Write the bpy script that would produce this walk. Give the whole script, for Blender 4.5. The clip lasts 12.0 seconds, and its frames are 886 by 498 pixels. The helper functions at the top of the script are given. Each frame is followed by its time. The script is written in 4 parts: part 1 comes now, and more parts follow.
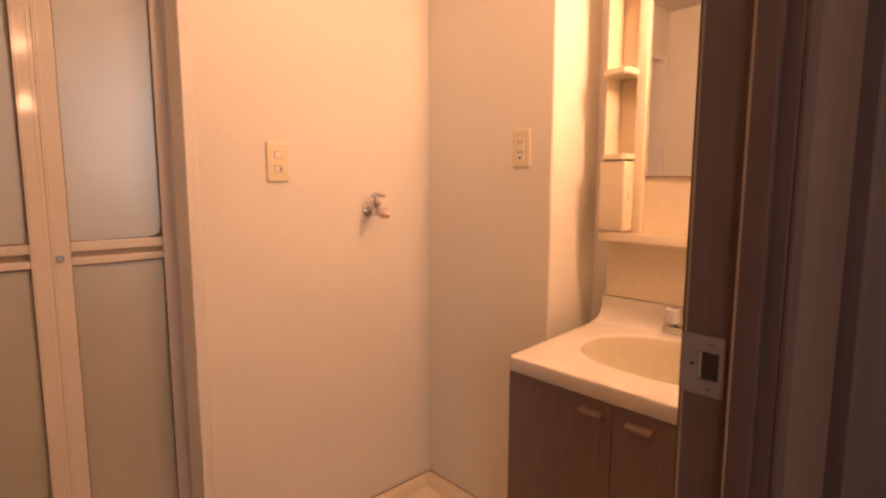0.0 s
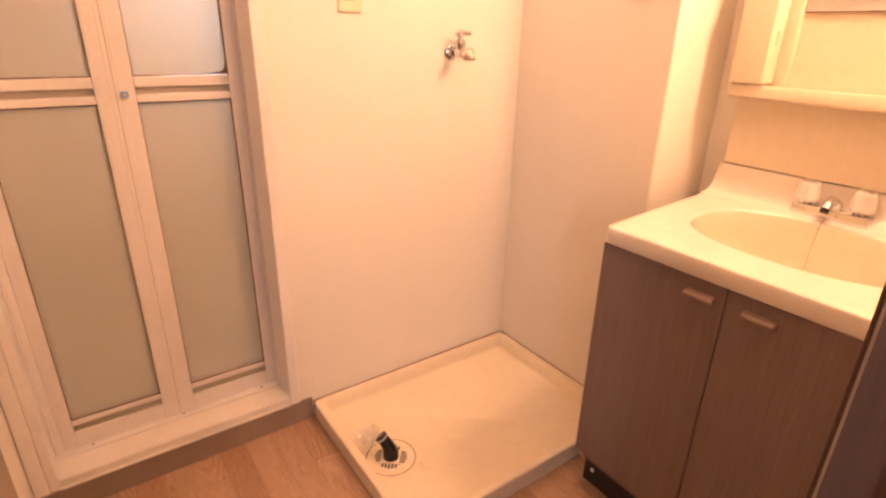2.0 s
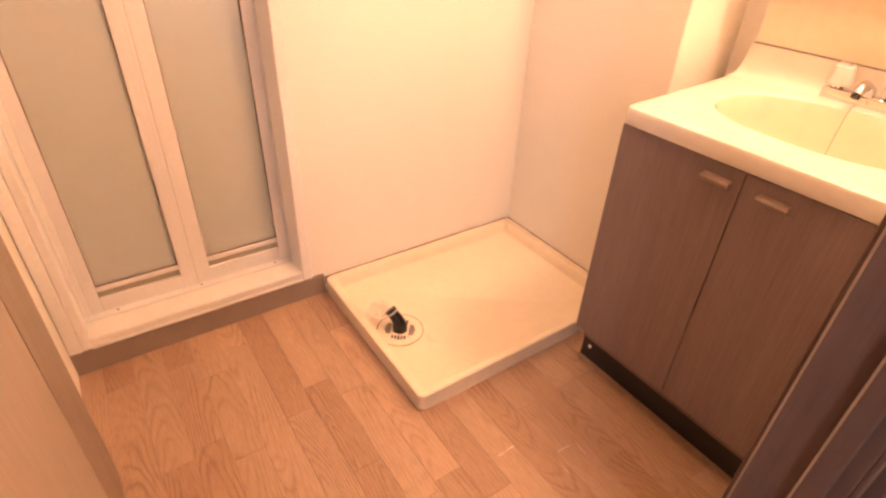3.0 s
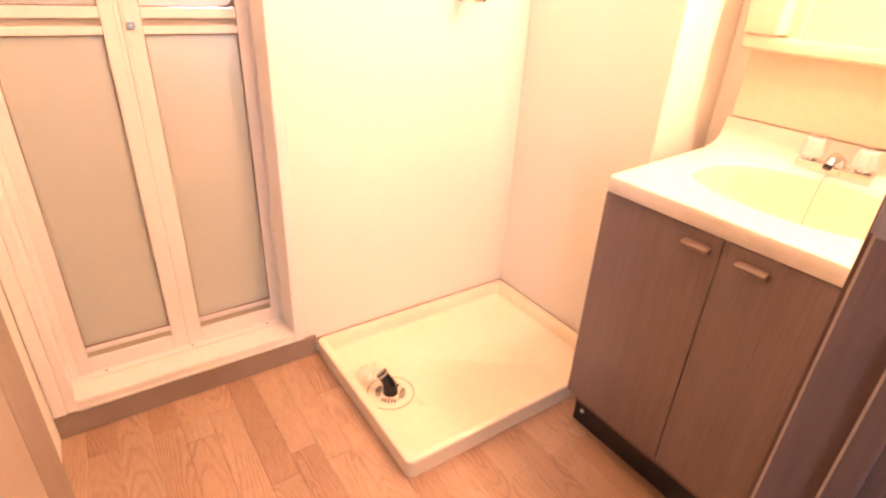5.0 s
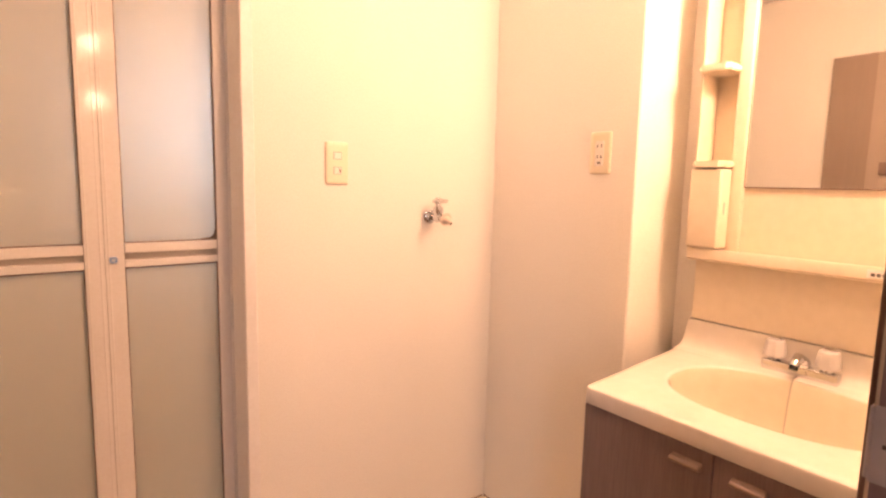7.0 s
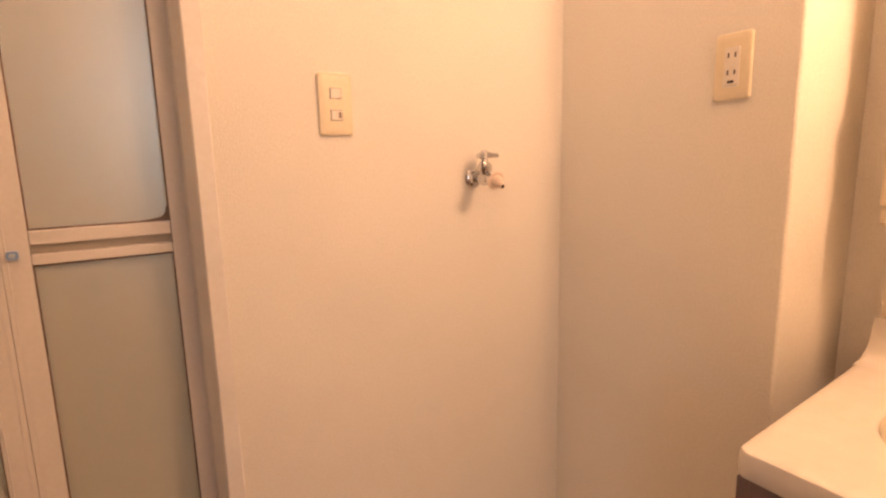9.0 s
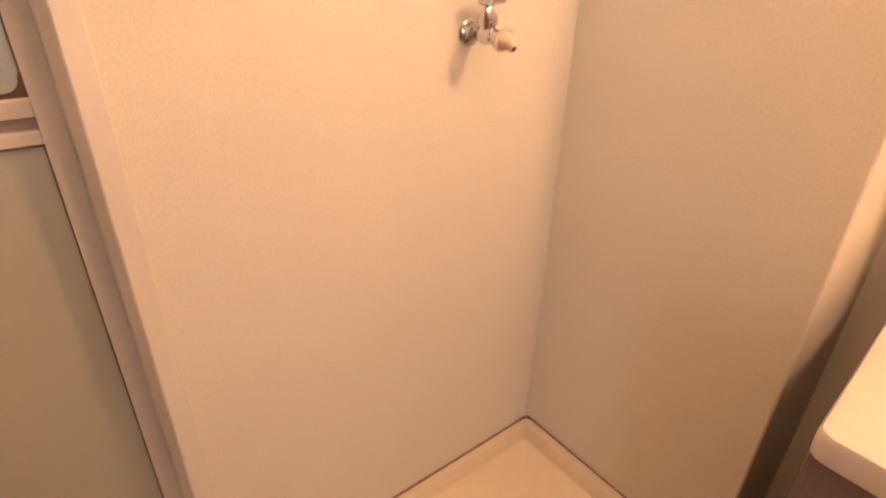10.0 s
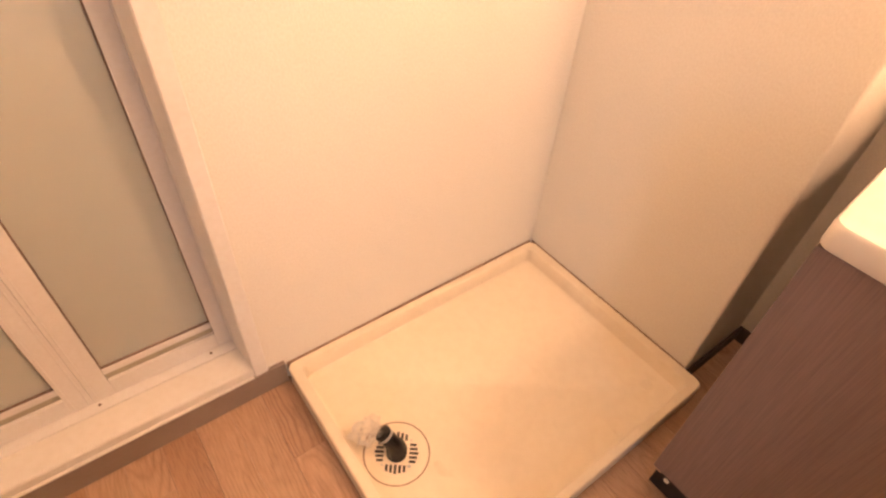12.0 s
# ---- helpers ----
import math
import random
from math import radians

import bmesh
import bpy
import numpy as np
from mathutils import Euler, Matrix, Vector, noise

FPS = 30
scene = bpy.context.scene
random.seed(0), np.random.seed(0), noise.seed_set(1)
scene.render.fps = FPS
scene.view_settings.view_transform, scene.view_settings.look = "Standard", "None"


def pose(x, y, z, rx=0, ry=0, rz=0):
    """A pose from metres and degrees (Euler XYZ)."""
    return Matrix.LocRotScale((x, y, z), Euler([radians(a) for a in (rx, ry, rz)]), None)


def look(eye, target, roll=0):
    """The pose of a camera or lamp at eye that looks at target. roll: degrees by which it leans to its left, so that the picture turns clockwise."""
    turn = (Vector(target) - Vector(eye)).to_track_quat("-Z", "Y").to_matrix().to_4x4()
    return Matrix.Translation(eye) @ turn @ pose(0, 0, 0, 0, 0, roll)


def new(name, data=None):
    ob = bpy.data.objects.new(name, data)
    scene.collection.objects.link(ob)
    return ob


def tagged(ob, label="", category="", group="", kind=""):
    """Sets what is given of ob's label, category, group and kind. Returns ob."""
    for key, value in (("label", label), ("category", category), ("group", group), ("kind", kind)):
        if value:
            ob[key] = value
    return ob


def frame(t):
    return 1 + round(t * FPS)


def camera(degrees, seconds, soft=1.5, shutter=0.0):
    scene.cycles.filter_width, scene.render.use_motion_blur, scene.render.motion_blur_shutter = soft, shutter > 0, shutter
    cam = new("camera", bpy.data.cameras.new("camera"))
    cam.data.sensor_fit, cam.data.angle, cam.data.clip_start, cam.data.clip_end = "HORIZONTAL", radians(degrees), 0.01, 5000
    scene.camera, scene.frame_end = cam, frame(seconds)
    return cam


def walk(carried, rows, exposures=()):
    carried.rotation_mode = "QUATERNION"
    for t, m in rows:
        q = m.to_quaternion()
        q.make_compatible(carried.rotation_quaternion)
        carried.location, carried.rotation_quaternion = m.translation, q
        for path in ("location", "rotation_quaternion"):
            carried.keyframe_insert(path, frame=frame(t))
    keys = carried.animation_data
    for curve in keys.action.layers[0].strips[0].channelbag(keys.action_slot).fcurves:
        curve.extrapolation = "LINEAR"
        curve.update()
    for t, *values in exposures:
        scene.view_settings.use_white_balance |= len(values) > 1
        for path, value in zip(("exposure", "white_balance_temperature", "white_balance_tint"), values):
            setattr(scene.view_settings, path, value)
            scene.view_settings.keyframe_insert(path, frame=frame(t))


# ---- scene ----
cam = camera(79.6, 12.0, soft=2.4)
EXPOSURES = [(0, -0.64, 7580, 26), (0.5, -0.39, 7480, 25), (1.0, -0.15, 7380, 24), (1.5, 0.08, 7410, 26), (2.0, 0.28, 7260, 26), (2.5, 0.51, 7110, 24), (3.0, 0.75, 7060, 23), (4.8, 1.2, 6480, 23), (5.0, 1.2, 6480, 23), (5.5, 0.99, 6530, 23), (6.0, 0.74, 6530, 20), (6.5, 0.48, 6330, 19), (8.5, -0.31, 6630, 13), (9.5, -0.34, 6700, 12), (10.0, -0.2, 6700, 11), (10.5, -0.01, 6550, 11), (11.0, 0.2, 6450, 11), (12.0, 0.59, 6400, 11)]
PATH = [
    (0, (-1.359, -1.543, 1.22), (-0.009, -0.088, 0.977), 0.1),
    (0.5, (-1.304, -1.447, 1.212), (-0.089, 0.122, 0.961), -0.0),
    (1, (-1.291, -1.409, 1.205), (-0.122, 0.171, 0.836), 0.2),
    (1.5, (-1.289, -1.404, 1.203), (-0.17, 0.154, 0.637), 0.5),
    (2, (-1.295, -1.403, 1.18), (-0.221, 0.107, 0.427), 1.2),
    (2.5, (-1.31, -1.393, 1.173), (-0.285, 0.025, 0.204), 2.1),
    (3, (-1.321, -1.403, 1.151), (-0.354, -0.048, 0.042), 2.8),
    (3.2, (-1.325, -1.412, 1.143), (-0.379, -0.079, -0.009), 3.3),
    (4.8, (-1.317, -1.423, 1.164), (-0.308, -0.009, 0.171), 3.1),
    (5, (-1.315, -1.426, 1.171), (-0.285, 0.022, 0.255), 3.1),
    (5.5, (-1.327, -1.42, 1.185), (-0.228, 0.083, 0.457), 3.2),
    (6, (-1.321, -1.419, 1.201), (-0.162, 0.119, 0.661), 2.6),
    (6.5, (-1.317, -1.415, 1.225), (-0.111, 0.139, 0.865), 1.7),
    (6.7, (-1.319, -1.416, 1.231), (-0.1, 0.147, 0.965), 1.5),
    (8.3, (-1.123, -1.285, 1.218), (0.017, 0.341, 0.983), -1.1),
    (8.5, (-1.079, -1.256, 1.201), (-0.028, 0.425, 0.935), -1.0),
    (9, (-1.011, -1.041, 1.18), (0.021, 0.637, 0.835), -1.3),
    (9.5, (-0.956, -0.805, 1.231), (0.181, 0.696, 0.556), 1.0),
    (10, (-0.925, -0.763, 1.224), (0.163, 0.632, 0.29), 1.3),
    (10.5, (-0.943, -0.758, 1.212), (0.116, 0.535, 0.114), 3.1),
    (11, (-0.974, -0.772, 1.183), (0.029, 0.423, -0.069), 3.8),
    (11.5, (-0.988, -0.78, 1.16), (-0.052, 0.347, -0.201), 4.4),
    (12, (-0.985, -0.777, 1.155), (-0.069, 0.342, -0.227), 4.4),
]
walk(cam, [(t, look(eye, target, roll)) for t, eye, target, roll in PATH], EXPOSURES)

# ---- light ----
WARM = (1.0, 0.565, 0.325)
world = bpy.data.worlds.new("world")
scene.world = world
world.use_nodes = True
wn = world.node_tree
sky = wn.nodes.new("ShaderNodeTexSky")
sky.sky_type, sky.sun_disc = "NISHITA", False
sky.sun_elevation, sky.sun_rotation = radians(35), radians(160)
wn.links.new(sky.outputs[0], wn.nodes["Background"].inputs["Color"])
wn.nodes["Background"].inputs["Strength"].default_value = 0.08

# daylight that comes through the window in the side of the passage
day = new("window_daylight", bpy.data.lights.new("window_daylight", "AREA"))
day.data.shape, day.data.size, day.data.size_y = "RECTANGLE", 0.5, 0.9
day.data.energy, day.data.color = 10.0, (0.78, 0.88, 1.0)
day.matrix_basis = look((-2.18, -2.95, 1.50), (-0.85, -0.60, 0.95))
# daylight that comes through the bathroom window behind the frosted door
bath_day = new("bath_window_daylight", bpy.data.lights.new("bath_window_daylight", "AREA"))
bath_day.data.shape, bath_day.data.size, bath_day.data.size_y = "RECTANGLE", 0.48, 0.68
bath_day.data.energy, bath_day.data.color = 10.0, (0.64, 0.79, 1.0)
bath_day.matrix_basis = look((-0.60, 1.63, 1.50), (-0.75, 0, 1.3))
LAMP_STRENGTH = 168.0
CEILING_STRENGTH = 145.0
PASSAGE_STRENGTH = 72.0


# ---- materials ----
def mat(name, colour, rough=0.5, metal=0.0):
    m = bpy.data.materials.new(name)
    m.use_nodes = True
    b = m.node_tree.nodes["Principled BSDF"]
    b.inputs["Base Color"].default_value = (*colour, 1)
    b.inputs["Roughness"].default_value = rough
    b.inputs["Metallic"].default_value = metal
    return m


def tex(m, scale, stretch=(1, 1, 1), detail=4.0, distortion=0.0, spread=0.0):
    """Noise in object space, stretched; spread moves it by the object's random number."""
    t = m.node_tree
    co = t.nodes.new("ShaderNodeTexCoord")
    mp = t.nodes.new("ShaderNodeMapping")
    mp.inputs["Scale"].default_value = stretch
    t.links.new(co.outputs["Object"], mp.inputs["Vector"])
    if spread:
        info = t.nodes.new("ShaderNodeObjectInfo")
        mul = t.nodes.new("ShaderNodeMath")
        mul.operation = "MULTIPLY"
        mul.inputs[1].default_value = spread
        t.links.new(info.outputs["Random"], mul.inputs[0])
        t.links.new(mul.outputs[0], mp.inputs["Location"])
    n = t.nodes.new("ShaderNodeTexNoise")
    n.inputs["Scale"].default_value = scale
    n.inputs["Detail"].default_value = detail
    n.inputs["Distortion"].default_value = distortion
    t.links.new(mp.outputs[0], n.inputs["Vector"])
    return n


def ramp(m, src, stops):
    r = m.node_tree.nodes.new("ShaderNodeValToRGB")
    e = r.color_ramp.elements
    while len(e) < len(stops):
        e.new(0.5)
    for k, (p, c) in zip(e, stops):
        k.position, k.color = p, (*c, 1)
    m.node_tree.links.new(src, r.inputs["Fac"])
    return r


def mix(m, a, b, fac, mode="MIX"):
    x = m.node_tree.nodes.new("ShaderNodeMix")
    x.data_type, x.blend_type = "RGBA", mode
    t = m.node_tree
    for key, v in ((0, fac), (6, a), (7, b)):
        if hasattr(v, "is_linked"):
            t.links.new(v, x.inputs[key])
        else:
            x.inputs[key].default_value = v if key == 0 else (*v, 1)
    return x.outputs[2]


def base(m, out):
    m.node_tree.links.new(out, m.node_tree.nodes["Principled BSDF"].inputs["Base Color"])


def bump(m, height, strength, distance, below=None):
    b = m.node_tree.nodes.new("ShaderNodeBump")
    b.inputs["Strength"].default_value = strength
    b.inputs["Distance"].default_value = distance
    m.node_tree.links.new(height, b.inputs["Height"])
    if below:
        m.node_tree.links.new(below, b.inputs["Normal"])
    m.node_tree.links.new(b.outputs[0], m.node_tree.nodes["Principled BSDF"].inputs["Normal"])
    return b.outputs[0]


def rough_by(m, src, lo, hi):
    r = m.node_tree.nodes.new("ShaderNodeMapRange")
    r.inputs["To Min"].default_value, r.inputs["To Max"].default_value = lo, hi
    m.node_tree.links.new(src, r.inputs["Value"])
    m.node_tree.links.new(r.outputs[0], m.node_tree.nodes["Principled BSDF"].inputs["Roughness"])


def stained(name, c1, c2, rough, scale=3.0, fine=60.0, bumps=0.0, spots=None):
    """Plain painted or moulded surface with a broad and a fine variation, and a few darker spots."""
    m = mat(name, c1, rough)
    a = tex(m, scale, detail=5.0)
    b = tex(m, fine, detail=3.0)
    c = ramp(m, a.outputs["Fac"], [(0.3, c1), (0.72, c2)]).outputs[0]
    d = ramp(m, b.outputs["Fac"], [(0.35, (1, 1, 1)), (0.75, (0.955, 0.945, 0.93))]).outputs[0]
    out = mix(m, c, d, 1.0, "MULTIPLY")
    if spots:
        s = tex(m, 14.0, detail=8.0, distortion=1.0)
        f = ramp(m, s.outputs["Fac"], [(0.68, (0, 0, 0)), (0.78, (0.6, 0.6, 0.6))]).outputs[0]
        out = mix(m, out, spots, f)
    base(m, out)
    rough_by(m, a.outputs["Fac"], rough * 0.8, min(1, rough * 1.25))
    if bumps:
        bump(m, b.outputs["Fac"], bumps, 0.002)
    return m


def wallpaper(name, c1, c2):
    m = mat(name, c1, 0.75)
    a = tex(m, 1.6, (1, 1, 0.6), 5.0)
    grain = tex(m, 330.0, (1, 1, 0.55), 2.0)
    weave = tex(m, 900.0, (1, 1, 0.35), 1.0)
    c = ramp(m, a.outputs["Fac"], [(0.3, c1), (0.75, c2)]).outputs[0]
    g = ramp(m, grain.outputs["Fac"], [(0.35, (0.93, 0.92, 0.905)), (0.65, (1, 1, 1))]).outputs[0]
    base(m, mix(m, c, g, 1.0, "MULTIPLY"))
    n = bump(m, weave.outputs["Fac"], 0.22, 0.0006)
    bump(m, grain.outputs["Fac"], 0.5, 0.0018, n)
    return m


def timber(name, tones, axis, rough, lines=1.0, spread=40.0, rings=True, ring_scale=9.0, grain=1.0, fineness=1.0, wave=0.6, along=1.0, vary=1.0):
    """Wood with grain along one axis (0 x, 1 y, 2 z); rings gives cathedral figure."""
    st = [14.0 * grain] * 3
    st[axis] = 0.9
    m = mat(name, tones[1], rough)
    t = m.node_tree
    fig = tex(m, 1.0, [v * 0.45 * (along if i == axis else 1) for i, v in enumerate(st)], 2.0, wave, spread)
    fine = tex(m, 9.0 * fineness, st, 6.0, 0.2, spread)
    pores = tex(m, 26.0 * fineness, [v * (0.35 if i == axis else 1) for i, v in enumerate(st)], 2.0, 0.0, spread)
    if rings:
        w = t.nodes.new("ShaderNodeMath")
        w.operation = "MULTIPLY"
        w.inputs[1].default_value = ring_scale
        t.links.new(fig.outputs["Fac"], w.inputs[0])
        fr = t.nodes.new("ShaderNodeMath")
        fr.operation = "FRACT"
        t.links.new(w.outputs[0], fr.inputs[0])
        ring = ramp(m, fr.outputs[0], [(0.0, tones[0]), (0.16, tones[1]), (0.72, tones[2]), (1.0, tones[0])]).outputs[0]
    else:
        ring = ramp(m, fig.outputs["Fac"], [(0.3, tones[0]), (0.5, tones[1]), (0.7, tones[2])]).outputs[0]
    f = ramp(m, fine.outputs["Fac"], [(0.3, (1 - 0.45 * lines,) * 3), (0.62, (1, 1, 1))]).outputs[0]
    p = ramp(m, pores.outputs["Fac"], [(0.30, (1 - 0.35 * lines,) * 3), (0.42, (1, 1, 1))]).outputs[0]
    out = mix(m, mix(m, ring, f, 0.6, "MULTIPLY"), p, 0.6, "MULTIPLY")
    info = t.nodes.new("ShaderNodeObjectInfo")
    each = ramp(m, info.outputs["Random"], [(0.0, (1 - 0.10 * vary, 1 - 0.14 * vary, 1 - 0.17 * vary)), (0.5, (1.0, 0.99, 0.98)), (1.0, (1 + 0.05 * vary,) * 3)]).outputs[0]
    base(m, mix(m, out, each, 1.0, "MULTIPLY"))
    rough_by(m, fine.outputs["Fac"], rough * 1.2, rough * 0.85)
    bump(m, fine.outputs["Fac"], 0.12, 0.0006)
    return m


def oak(name, pale, dark, rough):
    """Plain-sawn oak along y: each board cuts its own slanting cone of year rings."""
    m = mat(name, pale, rough)
    t = m.node_tree

    def calc(op, a, b=0.0):
        n = t.nodes.new("ShaderNodeMath")
        n.operation = op
        for k, v in ((0, a), (1, b)):
            if hasattr(v, "is_linked"):
                t.links.new(v, n.inputs[k])
            else:
                n.inputs[k].default_value = v
        return n.outputs[0]
    rnd = t.nodes.new("ShaderNodeObjectInfo").outputs["Random"]
    r2 = calc("FRACT", calc("MULTIPLY", rnd, 17.31))
    r3 = calc("FRACT", calc("MULTIPLY", rnd, 53.77))
    sep = t.nodes.new("ShaderNodeSeparateXYZ")
    t.links.new(t.nodes.new("ShaderNodeTexCoord").outputs["Object"], sep.inputs[0])
    sway = calc("SUBTRACT", tex(m, 3.2, (1.6, 1, 1), 1.5, 0.0, 60.0).outputs["Fac"], 0.5)
    rag = calc("SUBTRACT", tex(m, 16.0, (2.2, 0.7, 1), 3.0, 0.0, 60.0).outputs["Fac"], 0.5)
    across = calc("ADD", calc("ADD", sep.outputs[0], calc("MULTIPLY", calc("SUBTRACT", r2, 0.5), 0.075)), calc("MULTIPLY", sway, 0.055))
    heart = calc("ADD", calc("ADD", calc("MULTIPLY", sep.outputs[1], 0.085), calc("MULTIPLY", calc("SUBTRACT", r3, 0.5), 0.16)), calc("MULTIPLY", sway, 0.05))
    radius = calc("SQRT", calc("ADD", calc("MULTIPLY", across, across), calc("MULTIPLY", heart, heart)))
    radius = calc("ADD", radius, calc("MULTIPLY", rag, 0.0075))
    ring = calc("FRACT", calc("MULTIPLY", radius, 150.0))
    fig = ramp(m, ring, [(0.0, (0.22,) * 3), (0.22, (0.0,) * 3), (0.58, (0.14,) * 3), (0.82, (0.70,) * 3), (1.0, (0.22,) * 3)]).outputs[0]
    patch = ramp(m, tex(m, 5.0, (2.0, 0.8, 1), 3.0, 0.0, 60.0).outputs["Fac"], [(0.40, (0.22,) * 3), (0.66, (1, 1, 1))]).outputs[0]
    fine = tex(m, 60.0, (7, 0.45, 1), 5.0, 0.1, 60.0)
    pores = tex(m, 150.0, (5, 0.22, 1), 2.0, 0.0, 60.0)
    out = mix(m, pale, dark, mix(m, fig, patch, 1.0, "MULTIPLY"))
    f = ramp(m, fine.outputs["Fac"], [(0.32, (0.80, 0.765, 0.73)), (0.62, (1, 1, 1))]).outputs[0]
    p = ramp(m, pores.outputs["Fac"], [(0.30, (0.70, 0.66, 0.62)), (0.42, (1, 1, 1))]).outputs[0]
    out = mix(m, mix(m, out, f, 0.9, "MULTIPLY"), p, 0.8, "MULTIPLY")
    each = ramp(m, rnd, [(0.0, (0.84, 0.78, 0.74)), (0.3, (0.95, 0.92, 0.90)), (0.7, (1, 1, 1)), (1.0, (1.08, 1.07, 1.06))]).outputs[0]
    base(m, mix(m, out, each, 1.0, "MULTIPLY"))
    rough_by(m, fine.outputs["Fac"], rough * 1.2, rough * 0.85)
    bump(m, fine.outputs["Fac"], 0.10, 0.0005)
    return m


M_WALL = wallpaper("wallpaper", (0.82, 0.805, 0.75), (0.785, 0.76, 0.695))
M_CEIL = wallpaper("ceiling_paper", (0.74, 0.72, 0.68), (0.71, 0.68, 0.64))
M_WHITE = stained("white_paint", (0.80, 0.79, 0.77), (0.76, 0.74, 0.71), 0.42, 5.0, 80.0, 0.05)
M_ALU = stained("white_coated_aluminium", (0.75, 0.74, 0.735), (0.725, 0.713, 0.705), 0.085, 6.0, 120.0, 0.0)
M_SILL = stained("worn_white_sill", (0.75, 0.73, 0.70), (0.69, 0.66, 0.615), 0.4, 9.0, 70.0, 0.05, (0.42, 0.33, 0.26))
M_GASKET = stained("dark_gasket", (0.14, 0.095, 0.072), (0.23, 0.165, 0.125), 0.8, 30.0, 200.0)
M_SLOT = mat("grey_beige_groove", (0.42, 0.385, 0.34), 0.6)
M_RECESS = stained("grey_green_recess", (0.40, 0.37, 0.295), (0.37, 0.34, 0.27), 0.5, 8.0, 90.0)
M_BASEBOARD = stained("taupe_vinyl_baseboard", (0.27, 0.212, 0.175), (0.235, 0.18, 0.148), 0.5, 8.0, 90.0)
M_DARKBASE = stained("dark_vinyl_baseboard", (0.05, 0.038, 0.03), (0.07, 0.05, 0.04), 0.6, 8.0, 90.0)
M_PAN = stained("ivory_pan_plastic", (0.80, 0.71, 0.56), (0.75, 0.655, 0.50), 0.34, 2.6, 45.0, 0.03, (0.66, 0.55, 0.40))
M_BASIN = stained("ivory_basin_resin", (0.71, 0.675, 0.61), (0.69, 0.65, 0.58), 0.16, 3.0, 30.0)
M_BOWL = stained("ivory_bowl_resin", (0.71, 0.665, 0.54), (0.69, 0.645, 0.515), 0.14, 3.0, 30.0)
M_UNIT = stained("yellowed_ivory_plastic", (0.735, 0.655, 0.52), (0.71, 0.625, 0.485), 0.33, 3.0, 40.0)
M_CAULK = stained("mouldy_caulk", (0.20, 0.12, 0.08), (0.36, 0.25, 0.175), 0.9, 25.0, 90.0)
M_CAB = timber("grey_brown_wood_print", ((0.182, 0.132, 0.124), (0.200, 0.146, 0.138), (0.218, 0.161, 0.152)), 2, 0.40, 0.75, 3.0, False, grain=3.0, fineness=1.3)
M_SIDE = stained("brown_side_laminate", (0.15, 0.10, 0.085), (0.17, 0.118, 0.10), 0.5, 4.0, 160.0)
M_EDGE = stained("pale_edge_band", (0.42, 0.31, 0.22), (0.36, 0.26, 0.18), 0.5, 8.0, 90.0)
M_HANDLE = stained("taupe_plastic_handle", (0.22, 0.155, 0.118), (0.195, 0.135, 0.102), 0.34, 20.0, 90.0)
M_BLACK = stained("black_kick_board", (0.012, 0.011, 0.011), (0.02, 0.018, 0.017), 0.45, 9.0, 90.0)
M_RUBBER = stained("black_rubber", (0.007, 0.007, 0.007), (0.012, 0.011, 0.011), 0.24, 20.0, 90.0)
M_JAMB = timber("brown_door_frame_print", ((0.112, 0.074, 0.067), (0.134, 0.089, 0.081), (0.156, 0.105, 0.096)), 2, 0.42, 0.5, 3.0, False)
M_LEAF = timber("tan_door_leaf_print", ((0.335, 0.27, 0.213), (0.35, 0.284, 0.226), (0.365, 0.298, 0.239)), 2, 0.5, 0.1, 3.0, False)
M_PASSAGE = timber("rose_brown_panel_print", ((0.20, 0.142, 0.121), (0.22, 0.158, 0.135), (0.24, 0.174, 0.149)), 2, 0.55, 0.3, 3.0, False)
M_STILE = timber("brown_door_stile_print", ((0.27, 0.212, 0.163), (0.287, 0.227, 0.176), (0.305, 0.242, 0.19)), 2, 0.5, 0.15, 3.0, False)
M_PLANK = oak("oak_floor_plank", (0.43, 0.288, 0.196), (0.225, 0.127, 0.080), 0.32)
M_SUB = mat("dark_subfloor", (0.12, 0.07, 0.042), 0.8)
M_CHROME = mat("chrome", (0.66, 0.665, 0.68), 0.07, 1.0)
M_LATCH = stained("worn_latch_steel", (0.33, 0.285, 0.27), (0.27, 0.23, 0.215), 0.40, 20.0, 120.0)
M_STEEL = stained("brushed_steel", (0.50, 0.49, 0.48), (0.45, 0.435, 0.425), 0.36, 20.0, 200.0)
M_STEEL.node_tree.nodes["Principled BSDF"].inputs["Metallic"].default_value = 0.6
M_PLATE = stained("ivory_switch_plastic", (0.78, 0.71, 0.55), (0.765, 0.69, 0.525), 0.3, 20.0, 120.0)
M_ROCKER = stained("white_switch_plastic", (0.80, 0.765, 0.70), (0.78, 0.74, 0.67), 0.28, 30.0, 150.0)
M_DARK = mat("dark_slot", (0.03, 0.022, 0.018), 0.6)
M_BLUE = mat("blue_lock_plastic", (0.24, 0.37, 0.62), 0.35)
M_BLUEIN = mat("light_blue_inlay", (0.46, 0.55, 0.66), 0.4)
M_NOZZLE = stained("beige_nozzle_plastic", (0.73, 0.62, 0.53), (0.70, 0.585, 0.49), 0.4, 30.0, 150.0)
M_MIRROR = mat("mirror_silver", (0.86, 0.87, 0.86), 0.015, 1.0)
M_ACRYLIC = mat("clear_acrylic", (0.94, 0.92, 0.91), 0.24)
M_ACRYLIC.node_tree.nodes["Principled BSDF"].inputs["Transmission Weight"].default_value = 0.45
